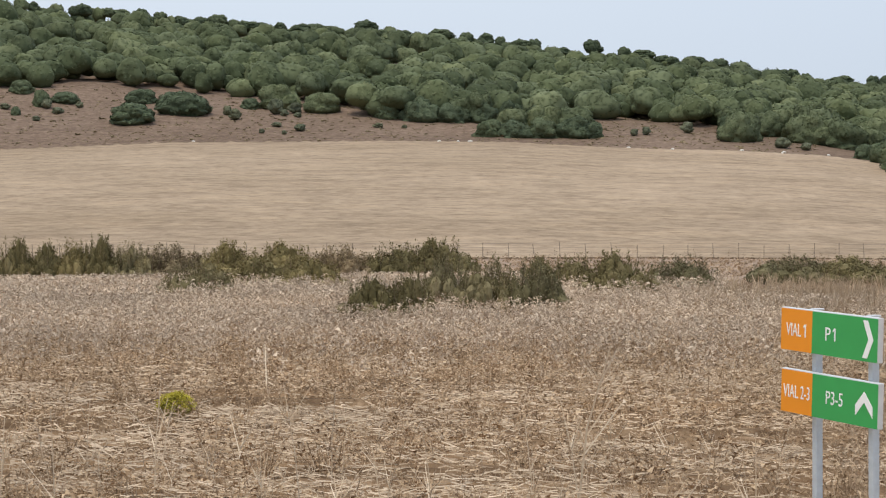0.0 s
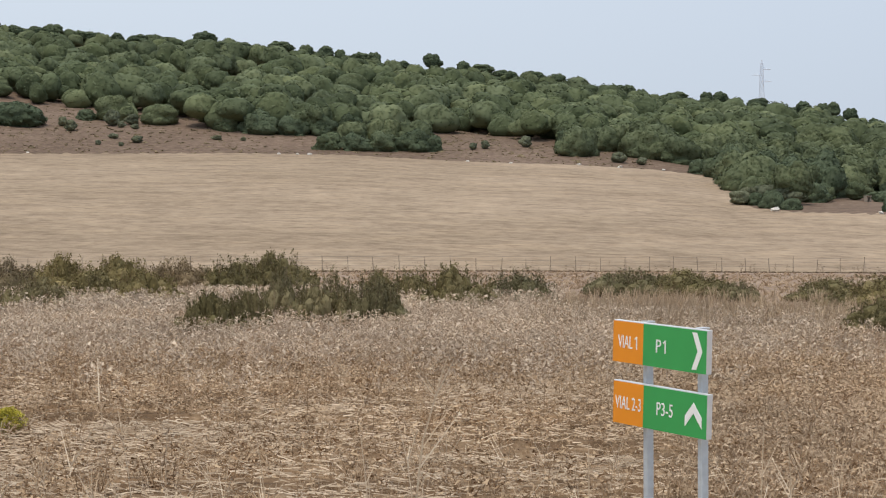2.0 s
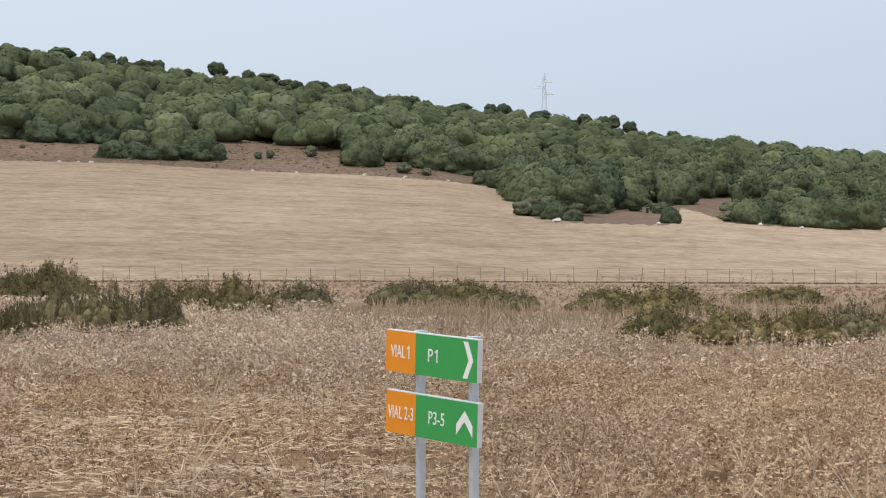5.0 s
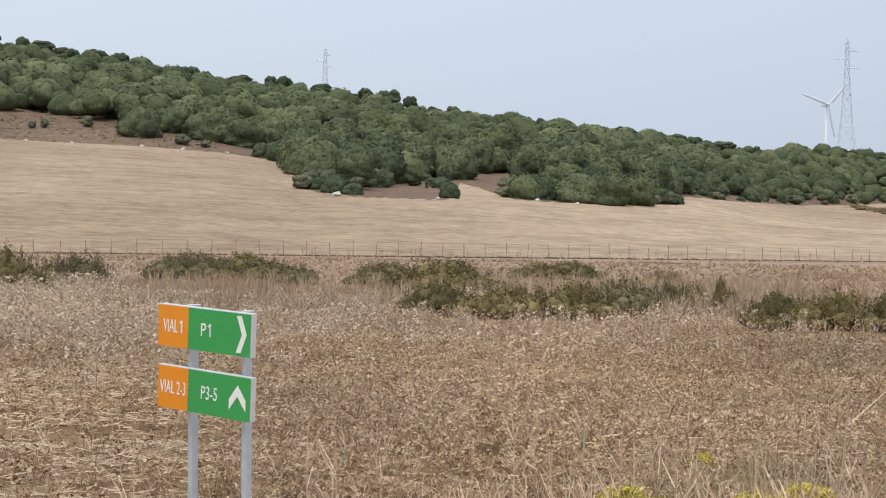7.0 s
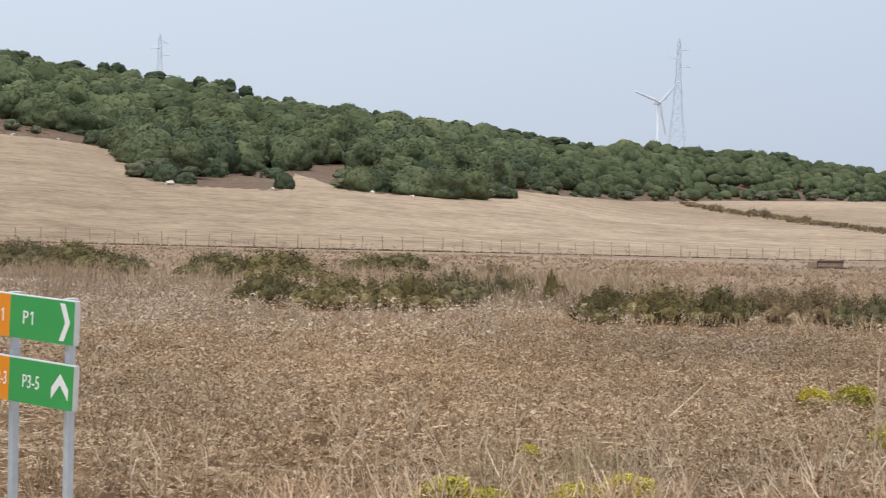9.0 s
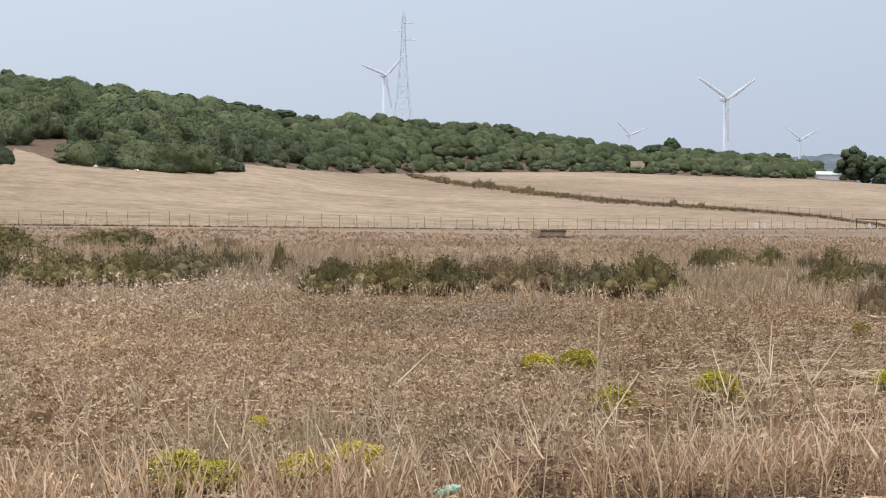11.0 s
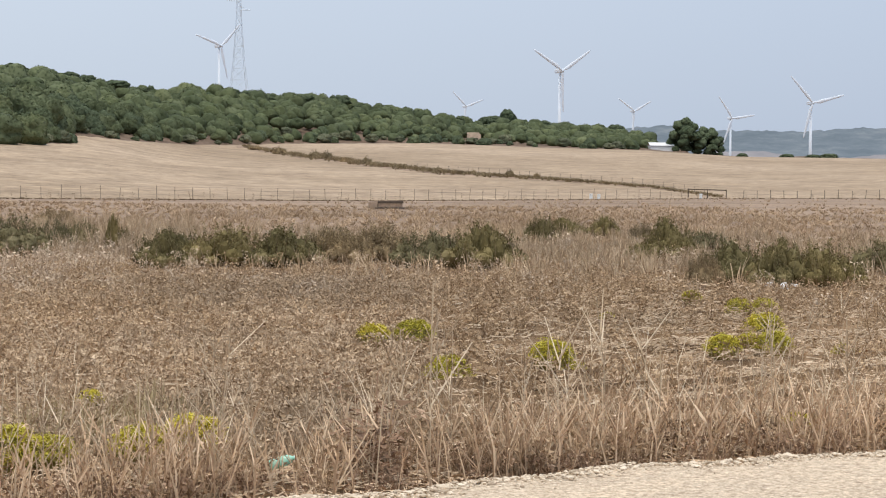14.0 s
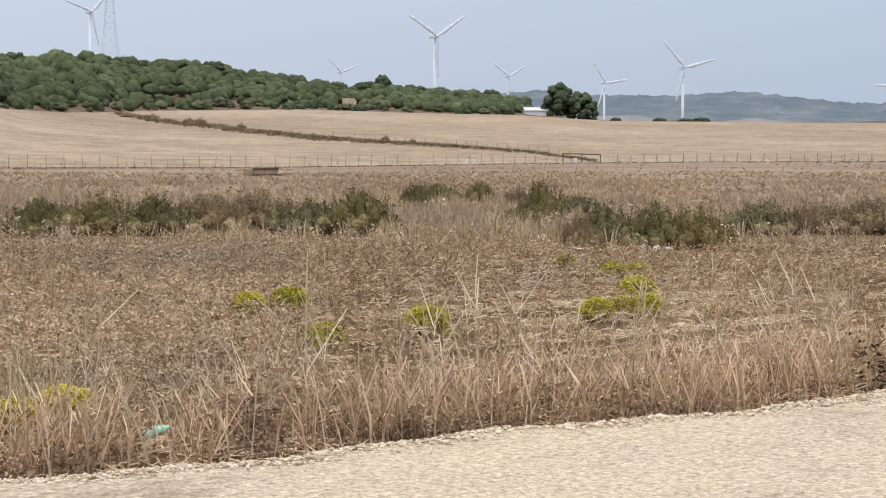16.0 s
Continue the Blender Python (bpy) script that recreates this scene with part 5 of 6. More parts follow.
def yellow_kind(seed):
    rng = np.random.default_rng(seed)
    top = new("flowering_bush")
    stems, tips = Heap(), Heap()
    iv, jf = ICO2
    stems.add(np.array([0, 0, 0.30]) + iv * np.array([0.40, 0.40, 0.36]) * (1 + 0.08 * rng.normal(size=(len(iv), 1))), jf)
    for i in range(260):
        a, s = rng.uniform(0, 6.283), rng.uniform(0.0, 1.0) ** 0.55
        e = np.array([math.cos(a) * s * 0.54, math.sin(a) * s * 0.54, 0.96 - 0.52 * s ** 3 + rng.normal(0, 0.05)])
        b = e * np.array([0.35, 0.35, 0]) + np.array([0, 0, -0.03])
        strip(stems, [b, (b + e) / 2 + np.array([math.cos(a), math.sin(a), 0]) * 0.08 * s, e], 0.011, 0.008, side_of(rng))
        for j in range(15):
            fleck(tips, rng, e + rng.normal(0, 0.045, 3) * np.array([1, 1, 0.8]), 0.026)
        for j in range(5):
            fleck(stems, rng, b + (e - b) * rng.uniform(0.35, 0.95), 0.03)
    part("stem_tuft", stems.mesh("stem_tuft", M_YSTEM), None, top, "yellow-green stems")
    part("flower_head", tips.mesh("flower_head", M_YELLOW), None, top, "small yellow flower heads")
    return tagged(top, "low bush with yellow-green flower heads in dead weeds", "bush", "yellow bushes in the field")


YEL = [yellow_kind(401), yellow_kind(402)]
YEL_AT = [(-8.6, 5.46, 0.28), (36.4, 5.24, 0.36), (37.7, 5.18, 0.42), (38.8, 6.2, 0.42), (42.1, 5.95, 0.40), (25.0, 8.82, 0.33), (29.1, 8.75, 0.28), (30.7, 8.55, 0.33), (46.6, 4.02, 0.28), (48.9, 4.1, 0.40), (48.1, 4.25, 0.36), (48.9, 4.76, 0.46),
          (47.6, 5.55, 0.36), (49.2, 5.4, 0.38), (48.4, 5.45, 0.26), (50.0, 7.8, 0.26), (43.9, 4.53, 0.24), (27.5, 7.3, 0.16), (26.3, 8.9, 0.24), (42.8, 6.1, 0.28), (51.4, 5.5, 0.25)]
places = []
for i, (az, drop, s) in enumerate(YEL_AT):
    s *= 1.3 if az < 31 else 1.0
    r = (EYE - s * 0.36) / math.tan(radians(drop))
    m = Matrix.Translation(near_spot(az, r)) @ Matrix.Rotation(i * 2.3, 4, "Z") @ Matrix.Diagonal((s * 1.05, s * 1.05, s * 0.72, 1))
    places.append(m)
for i, m in enumerate(places[2:]):
    copy_thing(YEL[i % 2], m)
YEL[0].matrix_world, YEL[1].matrix_world = places[0], places[1]

# ---- fences, gate and hedge strip ----


def post_mesh(h, w, mat, seed, pointed=False):
    rng = np.random.default_rng(seed)
    bm = bmesh.new()
    beam(bm, (0, 0, -0.25), (rng.normal(0, 0.02), rng.normal(0, 0.02), h), w, w * (0.7 if pointed else 0.9), 6)
    return bm_mesh("post", bm, mat)


def wire_mesh(pts, heights, w):
    h = Heap()
    for z in heights:
        p = np.array([(q.x, q.y, q.z + z) for q in pts])
        strip(h, p, w, w, (0, 0, 1))
    return h


def build_fence(label, pts, h, w, mat, seed, wires, every=1):
    rng = np.random.default_rng(seed)
    top = new("wire_fence")
    tagged(top, label, "fence")
    shapes = [post_mesh(h * k, w, mat, seed + i) for i, k in enumerate((1.0, 0.92, 1.06, 0.85, 0.97))]
    for p in pts:
        ob = new("post", shapes[rng.integers(5)])
        ob.parent = top
        ob.matrix_world = Matrix.Translation(p) @ Matrix.Rotation(rng.normal(0, 0.04), 4, "X") @ Matrix.Rotation(rng.normal(0, 0.04), 4, "Y")
    for z in wires:
        part("wire", wire_mesh(pts, (z,), 0.006).mesh("wire", M_WIRE), None, top)
    return top


def fence_pts(a0, a1, gap):
    out, s = [], 125 * math.tan(radians(a0 + 5))
    while s < 125 * math.tan(radians(a1 + 5)):
        az = math.degrees(math.atan2(s, 125)) - 5
        out.append(spot(az, float(fence_r(np.array(az))) - 0.2))
        s += gap
    return out


build_fence("thin steel-post wire fence along a stubble field", fence_pts(-15.5, 46.5, 1.85), 1.15, 0.024, M_RUST, 500, (0.45, 0.8, 1.08))
build_fence("weathered wooden-post fence along a stubble field", [spot(a, float(fence_r(np.array(a))) - 0.2) for a in np.arange(48.3, 59.5, 0.42)], 1.05, 0.045, M_POST, 520, (0.5, 0.95))
HEDGE = np.array([(32.3, 345), (34.1, 300), (36.2, 266), (38.4, 244), (40.8, 237), (42.6, 233), (45.4, 225), (47.6, 209)])
hr = lambda a: float(np.interp(a, HEDGE[:, 0], HEDGE[:, 1]))
build_fence("old wire fence along the hedge strip between two fields", [spot(a, hr(a)) for a in np.arange(37.5, 47.4, 0.33)], 1.05, 0.032, M_POST, 540, (0.5, 0.95))


HEDGEROW = field_shrub(131, M_BROWNBUSH, "low brown-green hedge shrub between two fields")
HEDGEROW.matrix_world = Matrix.Translation(spot(32.6, 330))


def build_hedge():
    az = np.arange(32.0, 47.7, 0.1)
    r = np.array([hr(a) for a in az])
    wide = np.interp(az, [32, 33, 35, 38, 42, 47.6], [7, 9, 7, 4.5, 2.2, 1.3]) * (1 + 0.25 * np.sin(az * 9.1) + 0.15 * np.sin(az * 23))
    rows = []
    for t in np.linspace(-1, 1, 7):
        rr = r + wide * t
        z = land(az, rr) + 0.10 * (1 - t * t) + 0.03
        rows.append(np.stack([rr * np.sin(np.radians(az)), rr * np.cos(np.radians(az)), z], -1))
    v = np.array(rows)
    n, k = v.shape[:2]
    i, j = np.meshgrid(np.arange(n - 1), np.arange(k - 1), indexing="ij")
    q = np.stack([i * k + j, i * k + j + 1, (i + 1) * k + j + 1, (i + 1) * k + j], -1).reshape(-1, 4)[:, ::-1]
    tagged(new("verge_strip", np_mesh("verge_strip", v.reshape(-1, 3), q, [M_PASTURE], None, True)), "brown unmown strip between two stubble fields", "verge", kind="structure")
    rng = np.random.default_rng(61)
    a = rng.uniform(32.2, 47.6, 2600)
    rr = np.array([hr(b) for b in a]) + rng.normal(0, 0.5, 2600) * np.interp(a, [32, 33, 35, 38, 42, 47.6], [7, 9, 7, 4.5, 2.2, 1.3])
    pos = np.stack([rr * np.sin(np.radians(a)), rr * np.cos(np.radians(a)), land(a, rr)], -1)
    tagged(new("strip_weeds", strew(TURF, pos, rng.uniform(0.25, 0.6, 2600) * np.interp(a, [32, 38, 41, 47], [1.3, 1.3, 1.0, 0.8]), rng.uniform(0, 6.3, 2600), None, np.full(2600, 1.6)).mesh("strip_weeds", M_BROWNBUSH)), "rank brown weeds on the strip", "weeds", kind="stuff")
    for i, (b, dr, w, h) in enumerate([(34.5, -1, 2.6, 1.5), (34.9, 0, 2.8, 1.6), (36.2, 1, 1.8, 1.5), (36.9, -2, 1.4, 0.8), (38.5, 1, 1.4, 0.9), (39.6, 0, 1.4, 0.9), (40.8, 0, 1.5, 1.3), (41.7, 0, 1.3, 1.1), (35.5, -3, 2.0, 1.0), (33.4, -6, 3.0, 1.6), (37.6, 0, 1.2, 0.7)]):
        copy_thing(HEDGEROW, Matrix.Translation(spot(b, hr(b) + dr, -0.05)) @ Matrix.Rotation(i, 4, "Z") @ Matrix.Diagonal((w / 3, w / 3, h / 1.05, 1)))["group"] = "shrubs on the strip"
    # rank weeds at the foot of the long fence
    for name, label, protos, n, h0, h1, wide in (("fence_weeds", "dark rank weeds at the foot of the fence", TURF, 5200, 0.07, 0.16, 2.2), ("fence_weeds", "tall dead weeds standing along the fence", FARWEEDS, 420, 0.25, 0.75, 0.8)):
        a = rng.uniform(-16, 59, n)
        rr = fence_r(a) + rng.normal(-0.5, 0.35, n)
        pos = np.stack([rr * np.sin(np.radians(a)), rr * np.cos(np.radians(a)), land(a, rr)], -1)
        tagged(new(name, strew(protos, pos, rng.uniform(h0, h1, n), rng.uniform(0, 6.3, n), None, np.full(n, wide)).mesh(name, M_RANK)), label, "weeds", kind="stuff")


build_hedge()


def build_gate():
    a, b = spot(46.55, 204.5), spot(47.75, 206.5)
    top = new("field_gate")
    tagged(top, "low dark timber rail gate between two fields", "gate")
    for p in (a, b, a + (b - a) * 0.5):
        bm = bmesh.new()
        beam(bm, p + Vector((0, 0, -0.2)), p + Vector((0, 0, 1.05)), 0.06, 0.05, 6)
        part("post", bm, M_DARK, top)
    for z, w in ((0.98, 0.06),):
        bm = bmesh.new()
        beam(bm, a + Vector((0, 0, z)), b + Vector((0, 0, z)), w, w, 6)
        part("rail", bm, M_DARK, top)
    for az, r in ((46.95, 203), (43.45, 190), (43.7, 190)):
        bm = bmesh.new()
        box(bm, (0.28, 0.24, 0.62), (0, 0, 0.28), 0.04)
        ob = new("marker_block", bm_mesh("marker_block", bm, M_ROOF))
        ob.matrix_world = Matrix.Translation(spot(az, r))
        tagged(ob, "small whitewashed marker block in the pasture", "block")


build_gate()


def build_trough():
    p, q = near_spot(36.2, 112), near_spot(37.25, 113)
    u = (q - p).normalized()
    ang = math.atan2(u.y, u.x)
    top = new("water_trough")
    top.matrix_world = Matrix.Translation((p + q) / 2) @ Matrix.Rotation(ang, 4, "Z")
    tagged(top, "long dark concrete drinking trough in the pasture", "trough")
    for name, size, at, mat in (("front_wall", (1.75, 0.10, 0.15), (0.25, -0.35, 0.47), M_DARK), ("back_wall", (1.75, 0.10, 0.40), (0.25, 0.35, 0.36), M_TROUGH), ("end_wall", (0.10, 0.6, 0.38), (-0.57, 0, 0.35), M_TROUGH), ("end_wall", (0.10, 0.6, 0.38), (1.07, 0, 0.35), M_TROUGH),
                                ("floor_slab", (1.75, 0.62, 0.08), (0.25, 0, 0.20), M_TROUGH), ("plinth", (2.3, 0.9, 0.16), (0.3, 0, 0.06), M_DARK), ("valve_box", (0.36, 0.6, 0.46), (-0.84, 0, 0.25), M_TROUGH), ("apron", (3.4, 1.3, 0.06), (0.2, -0.1, 0.02), M_TROUGH)):
        bm = bmesh.new()
        box(bm, size, at, 0.015)
        ob = part(name, bm, mat, top)


build_trough()

# ---- stones and small built things by the wood ----


def rock(az, r, s, seed, mat=M_STONE):
    rng = np.random.default_rng(seed)
    v, f = ICO2
    v = v * (1 + 0.16 * rng.normal(size=(len(v), 1))) * np.array([1, 0.8, 0.6]) * s
    ob = new("stone", np_mesh("stone", v, f, [mat], None, False))
    ob.matrix_world = Matrix.Translation(spot(az, r, s * 0.25)) @ Matrix.Rotation(seed, 4, "Z")
    tagged(ob, "pale limestone boulder at the field's edge", "stone", "stones along the field edge")


for i, (az, s) in enumerate([(15.84, 0.55), (19.1, 0.35), (22.3, 0.35), (23.6, 0.3), (-0.1, 0.35), (0.5, 0.35), (0.9, 0.4), (9.6, 0.4), (10.9, 0.45), (6.0, 0.3), (7.4, 0.3), (26.0, 0.3), (-8.0, 0.3), (12.3, 0.35)]):
    rock(az, float(field_end(az)) - 0.6, s, 600 + i)


def build_blocks():
    bm = bmesh.new()
    box(bm, (0.25, 1.0, 1.0), (-0.6, 0, 0.45), 0.04)
    box(bm, (0.25, 1.0, 1.0), (0.6, 0, 0.45), 0.04)
    box(bm, (0.95, 0.2, 1.0), (0, 0.4, 0.45), 0.03)
    box(bm, (1.6, 1.2, 0.14), (0, 0, 1.02), 0.03)
    ob = new("well_housing", bm_mesh("well_housing", bm, M_CONC))
    ob.matrix_world = Matrix.Translation(spot(18.68, slope_r(18.68, 1.44))) @ Matrix.Rotation(0.5, 4, "Z") @ Matrix.Diagonal((0.55, 0.6, 0.75, 1))
    tagged(ob, "small grey concrete well housing under the trees", "well")
    house = new("ruined_house")
    house.matrix_world = Matrix.Translation(spot(39.62, 478, -0.5)) @ Matrix.Rotation(radians(-30), 4, "Z") @ Matrix.Diagonal((0.8, 0.8, 0.85, 1))
    tagged(house, "small roofless pink-rendered ruin among trees", "house")
    for size, at in (((4.2, 0.35, 3.0), (0, -1.6, 1.4)), ((4.2, 0.35, 3.6), (0, 1.6, 1.7)), ((0.35, 2.84, 3.3), (-1.92, 0, 1.55)), ((0.35, 2.84, 2.6), (1.92, 0, 1.2))):
        bm = bmesh.new()
        box(bm, size, at, 0.06)
        w = part("wall", bm, M_RUIN, house)
    bm = bmesh.new()
    box(bm, (0.8, 0.06, 1.7), (0.6, -1.79, 0.85), 0.01)
    part("door", bm, M_DARK, house, "dark empty doorway boards")
    shed = new("farm_shed")
    shed.matrix_world = Matrix.Translation(spot(45.62, 500, -0.5)) @ Matrix.Rotation(radians(-36), 4, "Z")
    tagged(shed, "long white farm shed with a pitched sheet roof", "shed")
    for size, at in (((6.5, 0.2, 2.2), (0, -2, 1.1)), ((6.5, 0.2, 2.2), (0, 2, 1.1)), ((0.2, 3.8, 2.2), (-3.15, 0, 1.1)), ((0.2, 3.8, 2.2), (3.15, 0, 1.1))):
        bm = bmesh.new()
        box(bm, size, at, 0.02)
        part("wall", bm, M_ROOF, shed)
    for k in (-1, 1):
        bm = bmesh.new()
        box(bm, (7.0, 2.6, 0.12), (0, 0, 0), 0.02, Matrix.Translation((0, k * 1.12, 2.65)) @ Matrix.Rotation(-k * 0.36, 4, "X"))
        part("roof", bm, M_ROOF, shed, "white sheet roof slope")


build_blocks()
def sprayed_tree(seed, w, h, n, leaves, size, mat, name, label):
    """A tall open tree: rounded sprays of leaves on a forked trunk, with gaps between."""
    rng = np.random.default_rng(seed)
    top, heap = new(name), Heap()
    for i in range(n):
        t = rng.uniform(0.03, 0.93)
        a = rng.uniform(0, 6.283)
        d = w * 0.5 * math.sqrt(rng.random()) * (1.0 - 0.7 * max(t - 0.5, 0) / 0.5) * 0.86
        r = w * rng.uniform(0.24, 0.40)
        one = Heap()
        clothe(one, rng, crown_shape(rng, r, r * 0.62, -r * 0.3, 12), ICO3, leaves // n, size, 0.5)
        v, f = one.arrays()
        heap.add(v + np.array([math.cos(a) * d, math.sin(a) * d, t * h]), f)
    part("crown", heap.mesh("crown", mat, True), None, top)
    part("trunk", trunk_bm(rng, h * 0.8, 0.22), M_BARK, top)
    return tagged(top, label, "tree")


EUC = sprayed_tree(77, 9.6, 9.6, 42, 13000, 0.17, M_LEAF2, "eucalyptus", "tall dark eucalyptus tree at the field's far edge")
copy_thing(EUC, Matrix.Translation(spot(47.08, 505, -0.2)) @ Matrix.Rotation(2, 4, "Z") @ Matrix.Diagonal((1.02, 1.02, 0.82, 1)))
EUC.matrix_world = Matrix.Translation(spot(46.38, 500, -0.2)) @ Matrix.Diagonal((1.02, 1.02, 0.93, 1))
for az, r, w, h in ((48.2, 440, 3, 1.0), (49.6, 445, 4, 1.1), (50.9, 446, 5, 1.2), (50.4, 448, 4, 1.0)):
    copy_thing(DOME, Matrix.Translation(spot(az, r, -0.1)) @ Matrix.Diagonal((w / 6, w / 6, h / 2.6, 1)))["group"] = "bushes past the far field"
# single trees that stand up from the crest
PINE = tree_kind(88, 6.0, 6.5, 2.6, 20, 2600, 0.19, M_LEAF2, "umbrella_pine", "umbrella pine with a bare trunk on the crest")
# heads along the crest: bearing, height above the level, width
CREST_A = [(-10.36, 7.20, 6.1), (-9.62, 7.24, 4.3), (-9.03, 7.15, 3.8), (-8.45, 7.02, 4.6), (-7.22, 7.09, 5.4), (-6.39, 6.91, 3.8), (-5.93, 6.85, 6.1), (-4.55, 6.82, 4.6), (-3.66, 6.76, 5.3), (-2.48, 6.95, 5.8), (-1.94, 6.65, 3.8), (-1.31, 6.62, 5.3), (-0.03, 6.67, 7.6), (0.79, 6.56, 3.8), (1.43, 6.53, 4.6), (1.88, 6.42, 3.0), (2.52, 6.33, 5.3), (2.98, 6.33, 3.8), (3.85, 6.06, 3.8), (4.81, 6.29, 5.3), (5.86, 6.05, 3.3), (6.45, 5.94, 7.5), (7.08, 5.76, 3.8)]
CREST_B = [(8.17, 5.71, 6.0), (8.90, 5.63, 4.5), (9.80, 5.30, 3.8), (10.79, 5.25, 5.3), (11.21, 5.26, 3.8), (11.60, 5.11, 3.0), (12.67, 5.01, 6.0), (13.65, 4.99, 3.7), (14.09, 5.00, 3.7), (14.62, 4.80, 3.7), (15.29, 4.77, 5.2), (16.71, 4.65, 4.4), (17.32, 4.57, 3.7), (17.64, 4.61, 3.7), (18.15, 4.40, 3.7), (18.85, 4.08, 2.6), (19.52, 4.08, 3.7), (19.98, 3.94, 3.7), (21.04, 3.84, 3.2), (22.39, 3.72, 2.2), (23.09, 3.65, 6.6), (24.09, 3.51, 4.4), (25.05, 3.44, 7.4)]
CREST_C = [(26.18, 3.28, 3.3), (26.72, 3.21, 6.0), (27.26, 3.12, 5.2), (28.16, 2.98, 7.5), (29.06, 2.76, 6.0), (30.30, 2.85, 3.8), (30.93, 2.64, 6.2), (31.75, 2.78, 5.6), (32.33, 2.71, 4.7), (33.03, 2.62, 4.8), (33.60, 2.50, 5.6), (34.14, 2.62, 5.7), (35.05, 2.59, 2.5), (35.32, 2.59, 5.6), (35.96, 2.24, 3.3), (36.32, 2.17, 4.2), (36.87, 2.12, 4.2), (37.66, 2.12, 3.4), (38.09, 2.16, 2.4)]
CREST_D = [(39.15, 1.95, 4.4), (40.16, 1.96, 7.2), (40.70, 2.18, 5.5), (41.25, 1.84, 2.7), (41.89, 1.82, 4.1), (42.34, 1.66, 2.2), (43.07, 1.64, 3.8), (44.15, 1.70, 5.1), (43.61, 1.48, 5.7), (44.70, 1.34, 5.7)]
crest = []
rng = np.random.default_rng(52)
HEADS = CREST_A + CREST_B + CREST_C + CREST_D
for i in range(70):
    az = -15.0 + 60.0 * (i + rng.uniform(0, 0.9)) / 70
    HEADS.append((az, float(knots(CREST, az, 1)) - abs(rng.normal(0.12, 0.06)), rng.uniform(2.2, 4.5)))
for i, (az, el, w) in enumerate(HEADS):
    rc = float(knots(CREST, az, 2)) + (-2 if i < 74 else rng.uniform(-16, 0))
    p = spot(az, rc, -0.2)
    tall = (EYE + rc * math.tan(radians(el)) - p.z) / 6.4
    w = max(w, 2.0) / 4.7
    if tall > 0.25:
        crest.append(Matrix.Translation(p) @ Matrix.Rotation(i * 1.7, 4, "Z") @ Matrix.Rotation(rng.normal(0, 0.05), 4, "X") @ Matrix.Diagonal((w, w, tall, 1)))
for m in crest[1:]:
    copy_thing(PINE, m)["group"] = "pines along the crest"
PINE.matrix_world = crest[0]

# ---- pylons and wind turbines ----


def build_pylon(az, r, el_top, wide, th):
    p = spot(az, r, -0.3)
    h = EYE + r * math.tan(radians(el_top)) - p.z
    top = new("pylon")
    top.matrix_world = Matrix.Translation(p) @ Matrix.Rotation(radians(-az + 8), 4, "Z")
    tagged(top, "grey lattice steel electricity pylon behind the hill", "pylon")
    wd = lambda t: wide * (1 - t) ** 1.9 * 0.5 + 0.42
    for sx in (-1, 1):
        for sy in (-1, 1):
            bm = bmesh.new()
            for a, b in ((0, 0.35), (0.35, 0.7), (0.7, 0.97)):
                beam(bm, (sx * wd(a), sy * wd(a), a * h), (sx * wd(b), sy * wd(b), b * h), th, th * 0.85)
            part("leg", bm, M_STEEL, top)
    n = 11
    for face in range(4):
        bm = bmesh.new()
        rot = Matrix.Rotation(face * math.pi / 2, 4, "Z")
        for i in range(n):
            a, b = (i / n) ** 0.85 * 0.95, ((i + 1) / n) ** 0.85 * 0.95
            wa, wb = wd(a), wd(b)
            for q0, q1 in (((-wa, wa, a * h), (wb, wb, b * h)), ((wa, wa, a * h), (-wb, wb, b * h)), ((-wb, wb, b * h), (wb, wb, b * h))):
                beam(bm, rot @ Vector(q0), rot @ Vector(q1), th * 0.5, th * 0.5)
        tagged(part("bracing", bm, M_STEEL, top), kind="stuff")
    for t, arm, side in ((0.84, 3.4, -1), (0.90, 3.0, 1), (0.77, 3.4, 1), (0.97, 0.6, 1)):
        bm = bmesh.new()
        z = t * h
        beam(bm, (0, -0.3, z), (side * arm, 0, z), th * 1.6, th * 1.2)
        beam(bm, (0, 0.3, z), (side * arm, 0, z), th * 0.8, th * 0.5)
        beam(bm, (0, 0, z + 0.03 * h), (side * arm, 0, z), th * 0.6, th * 0.5)
        part("crossarm", bm, M_STEEL, top)
    bm = bmesh.new()
    beam(bm, (0, 0, 0.95 * h), (0, 0, h), 0.2, 0.1)
    part("peak", bm, M_STEEL, top)


build_pylon(15.4, 620, 5.96, 5.0, 0.085)
build_pylon(32.05, 512, 6.18, 5.2, 0.075)


def blade_mesh(length):
    st = [(0, 0.9, 0.9), (0.06, 1.0, 0.8), (0.2, 1.9, 0.55), (0.5, 1.45, 0.6), (0.8, 1.1, 0.5), (0.97, 0.8, 0.4), (1.0, 0.4, 0.25)]
    bm = bmesh.new()
    rings = []
    for t, c, d in st:
        rings.append([bm.verts.new((math.cos(a) * c + (0.3 * c if t > 0.1 else 0), math.sin(a) * d, t * length + 1.0)) for a in np.linspace(0, 2 * math.pi, 9)[:-1]])
    for a, b in zip(rings, rings[1:]):
        for i in range(8):
            bm.faces.new([a[i], a[(i + 1) % 8], b[(i + 1) % 8], b[i]])
    bm.faces.new(rings[-1])
    bm.faces.new(rings[0][::-1])
    bmesh.ops.recalc_face_normals(bm, faces=bm.faces)
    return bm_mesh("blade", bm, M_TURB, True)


BLADE = blade_mesh(36.0)


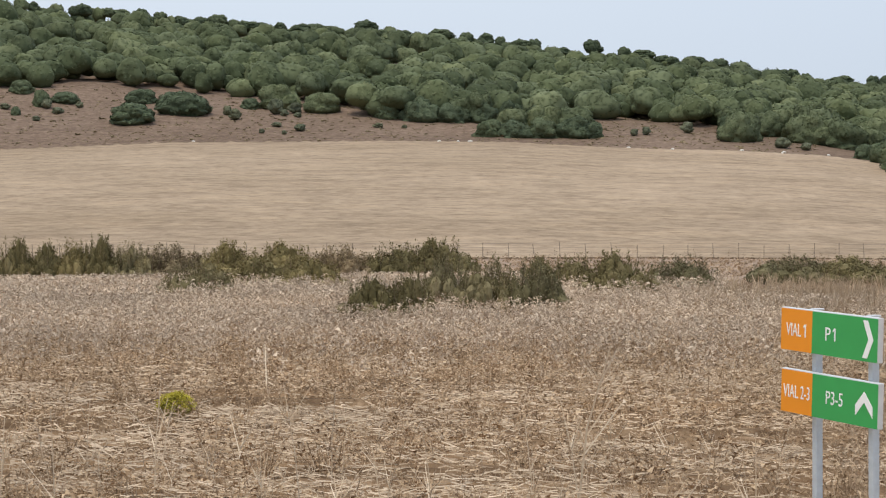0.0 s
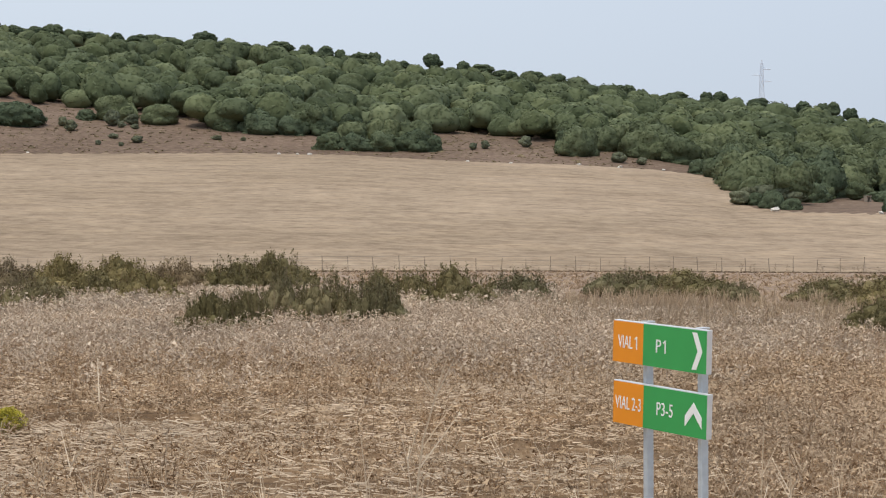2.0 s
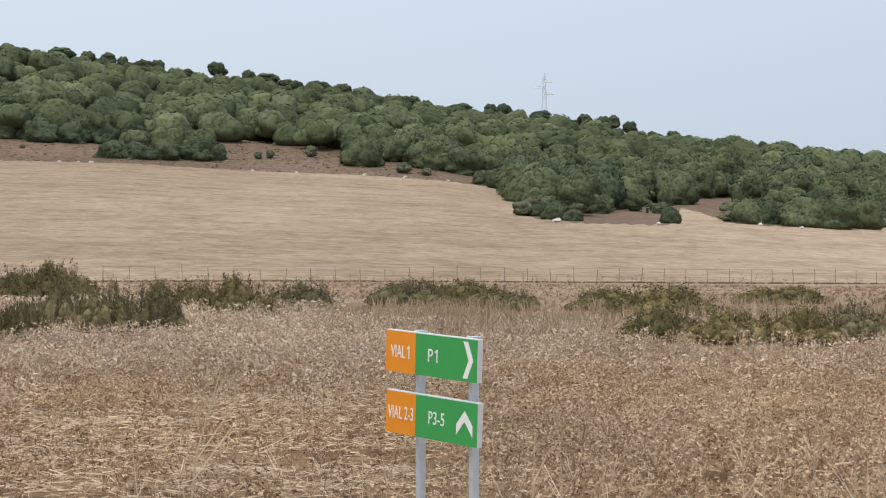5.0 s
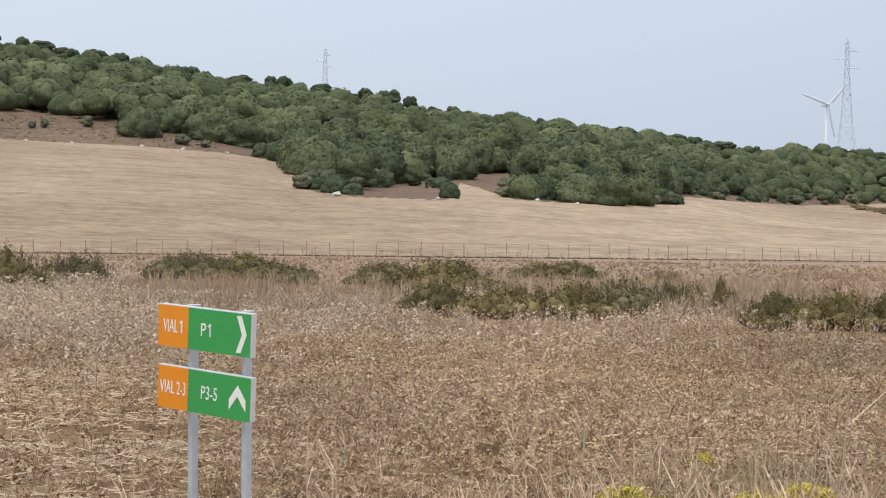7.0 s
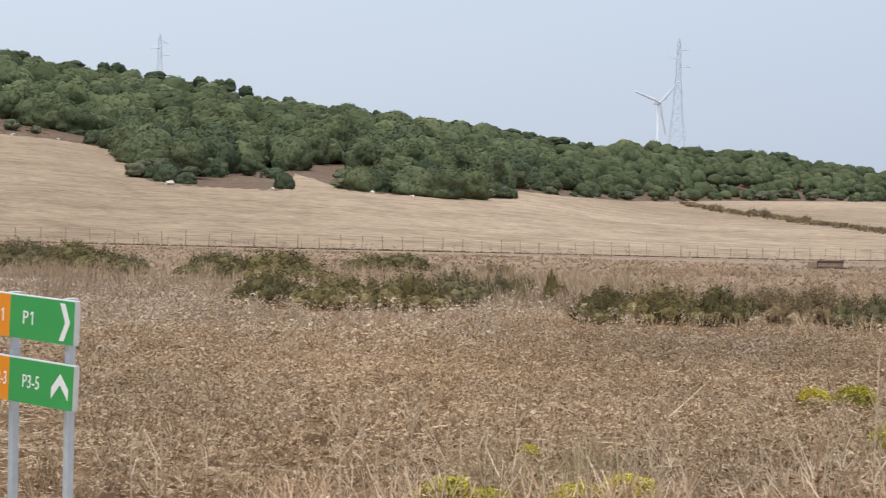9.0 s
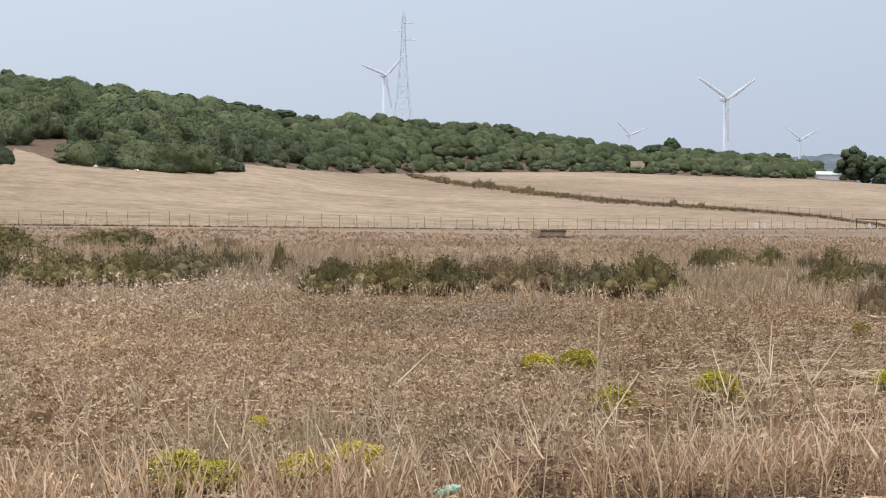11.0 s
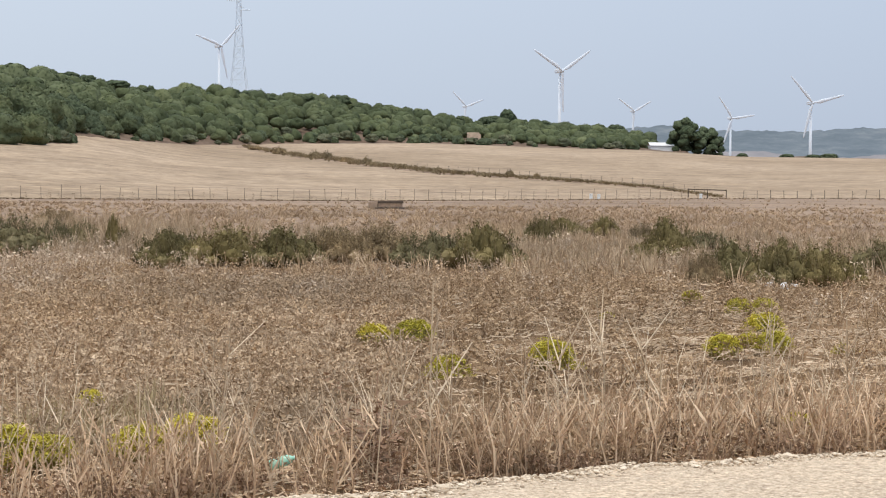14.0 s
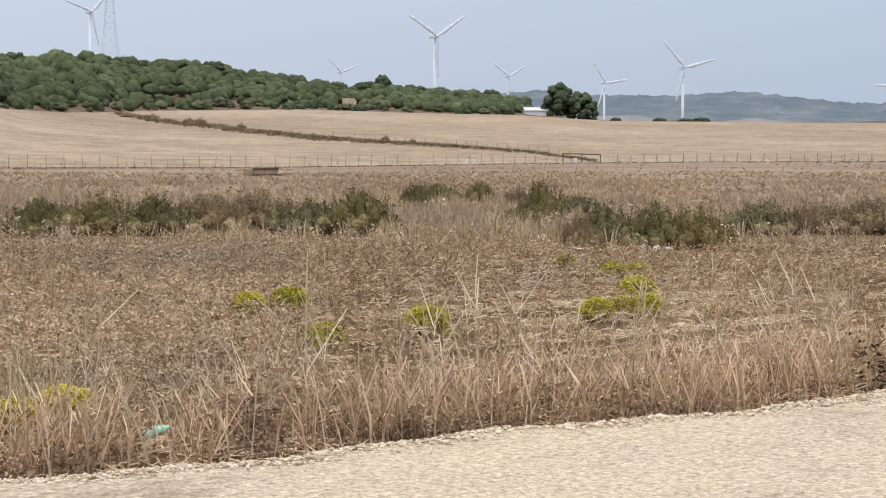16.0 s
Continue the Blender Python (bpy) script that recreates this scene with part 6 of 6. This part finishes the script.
def build_turbine(az, el, r, phase, yaw):
    p = spot(az, r)
    hub = EYE + r * math.tan(radians(el)) - p.z
    top = new("wind_turbine")
    top.matrix_world = Matrix.Translation(p) @ Matrix.Rotation(radians(-az + yaw), 4, "Z")
    tagged(top, "white three-bladed wind turbine on a tapered tower", "wind turbine", "wind turbines on the horizon")
    bm = bmesh.new()
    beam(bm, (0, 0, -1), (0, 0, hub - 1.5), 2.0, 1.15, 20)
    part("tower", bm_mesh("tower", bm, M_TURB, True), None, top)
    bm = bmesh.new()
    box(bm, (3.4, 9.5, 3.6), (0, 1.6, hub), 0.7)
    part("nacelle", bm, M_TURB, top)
    bm = bmesh.new()
    bmesh.ops.create_uvsphere(bm, u_segments=12, v_segments=8, radius=1.7, matrix=Matrix.Translation((0, -4.0, hub)))
    rotor = part("hub", bm_mesh("hub", bm, M_STEEL, True), None, top)
    for k in range(3):
        ob = new("blade", BLADE)
        ob.parent = rotor
        ob.matrix_local = Matrix.Translation((0, -4.0, hub)) @ Matrix.Rotation(radians(phase + 120 * k), 4, "Y")


for az, el, r, phase, yaw in ((31.4, 4.1, 2000, 46, 38), (42.35, 3.40, 1600, 58, 38), (39.3, 2.25, 3000, 70, 35), (44.7, 2.12, 2900, 62, 35), (47.8, 1.90, 2450, 82, 35), (50.3, 2.38, 1850, 76, 30), (57.1, 1.75, 2000, 30, 30)):
    build_turbine(az, el, r, phase, yaw)

# ---- litter ----


def build_bottle():
    bm = bmesh.new()
    prof = [(0.0, 0.0), (0.030, 0.0), (0.034, 0.008), (0.034, 0.06), (0.031, 0.075), (0.034, 0.09), (0.034, 0.15), (0.026, 0.18), (0.013, 0.205), (0.013, 0.222)]
    rings = [[bm.verts.new((math.cos(a) * r, math.sin(a) * r, z)) for a in np.linspace(0, 2 * math.pi, 15)[:-1]] for r, z in prof[1:]]
    for a, b in zip(rings, rings[1:]):
        for i in range(14):
            bm.faces.new([a[i], a[(i + 1) % 14], b[(i + 1) % 14], b[i]])
    bm.faces.new(rings[0][::-1])
    bm.faces.new(rings[-1])
    bmesh.ops.scale(bm, vec=(1.25, 1.25, 0.92), verts=bm.verts)
    top = new("plastic_bottle")
    part("body", bm_mesh("body", bm, M_PET, True), None, top)
    bm = bmesh.new()
    beam(bm, (0, 0, 0.201), (0, 0, 0.218), 0.019, 0.019, 14)
    part("lid", bm, M_ROOF, top, "white screw cap")
    top.matrix_world = Matrix.Translation(near_spot(33.15, 11.3, 0.12)) @ Matrix.Rotation(radians(-34), 4, "Z") @ Matrix.Rotation(radians(72), 4, "Y") @ Matrix.Diagonal((0.82, 0.82, 0.82, 1))
    tagged(top, "discarded pale-green plastic bottle lying in dry weeds", "bottle")


build_bottle()


def build_scraps():
    """Crumpled white plastic blown against the foot of a shrub."""
    for i, (az, r, k) in enumerate(((49.05, 32.0, 0.07), (49.55, 31.9, 0.09), (49.8, 32.1, 0.06), (27.6, 24.3, 0.03))):
        rng = np.random.default_rng(700 + i)
        v, f = ICO2
        v = v * (1 + 0.22 * rng.normal(size=(len(v), 1))) * np.array([1.2, 0.7, 0.8]) * k
        ob = new("plastic_scrap", np_mesh("plastic_scrap", v, f, [M_ROOF]))
        ob.matrix_world = Matrix.Translation(near_spot(az, r, k * 0.6)) @ Matrix.Rotation(i * 1.3, 4, "Z")
        tagged(ob, "crumpled scrap of white plastic caught in dry weeds", "litter", "plastic scraps in the weeds")


build_scraps()
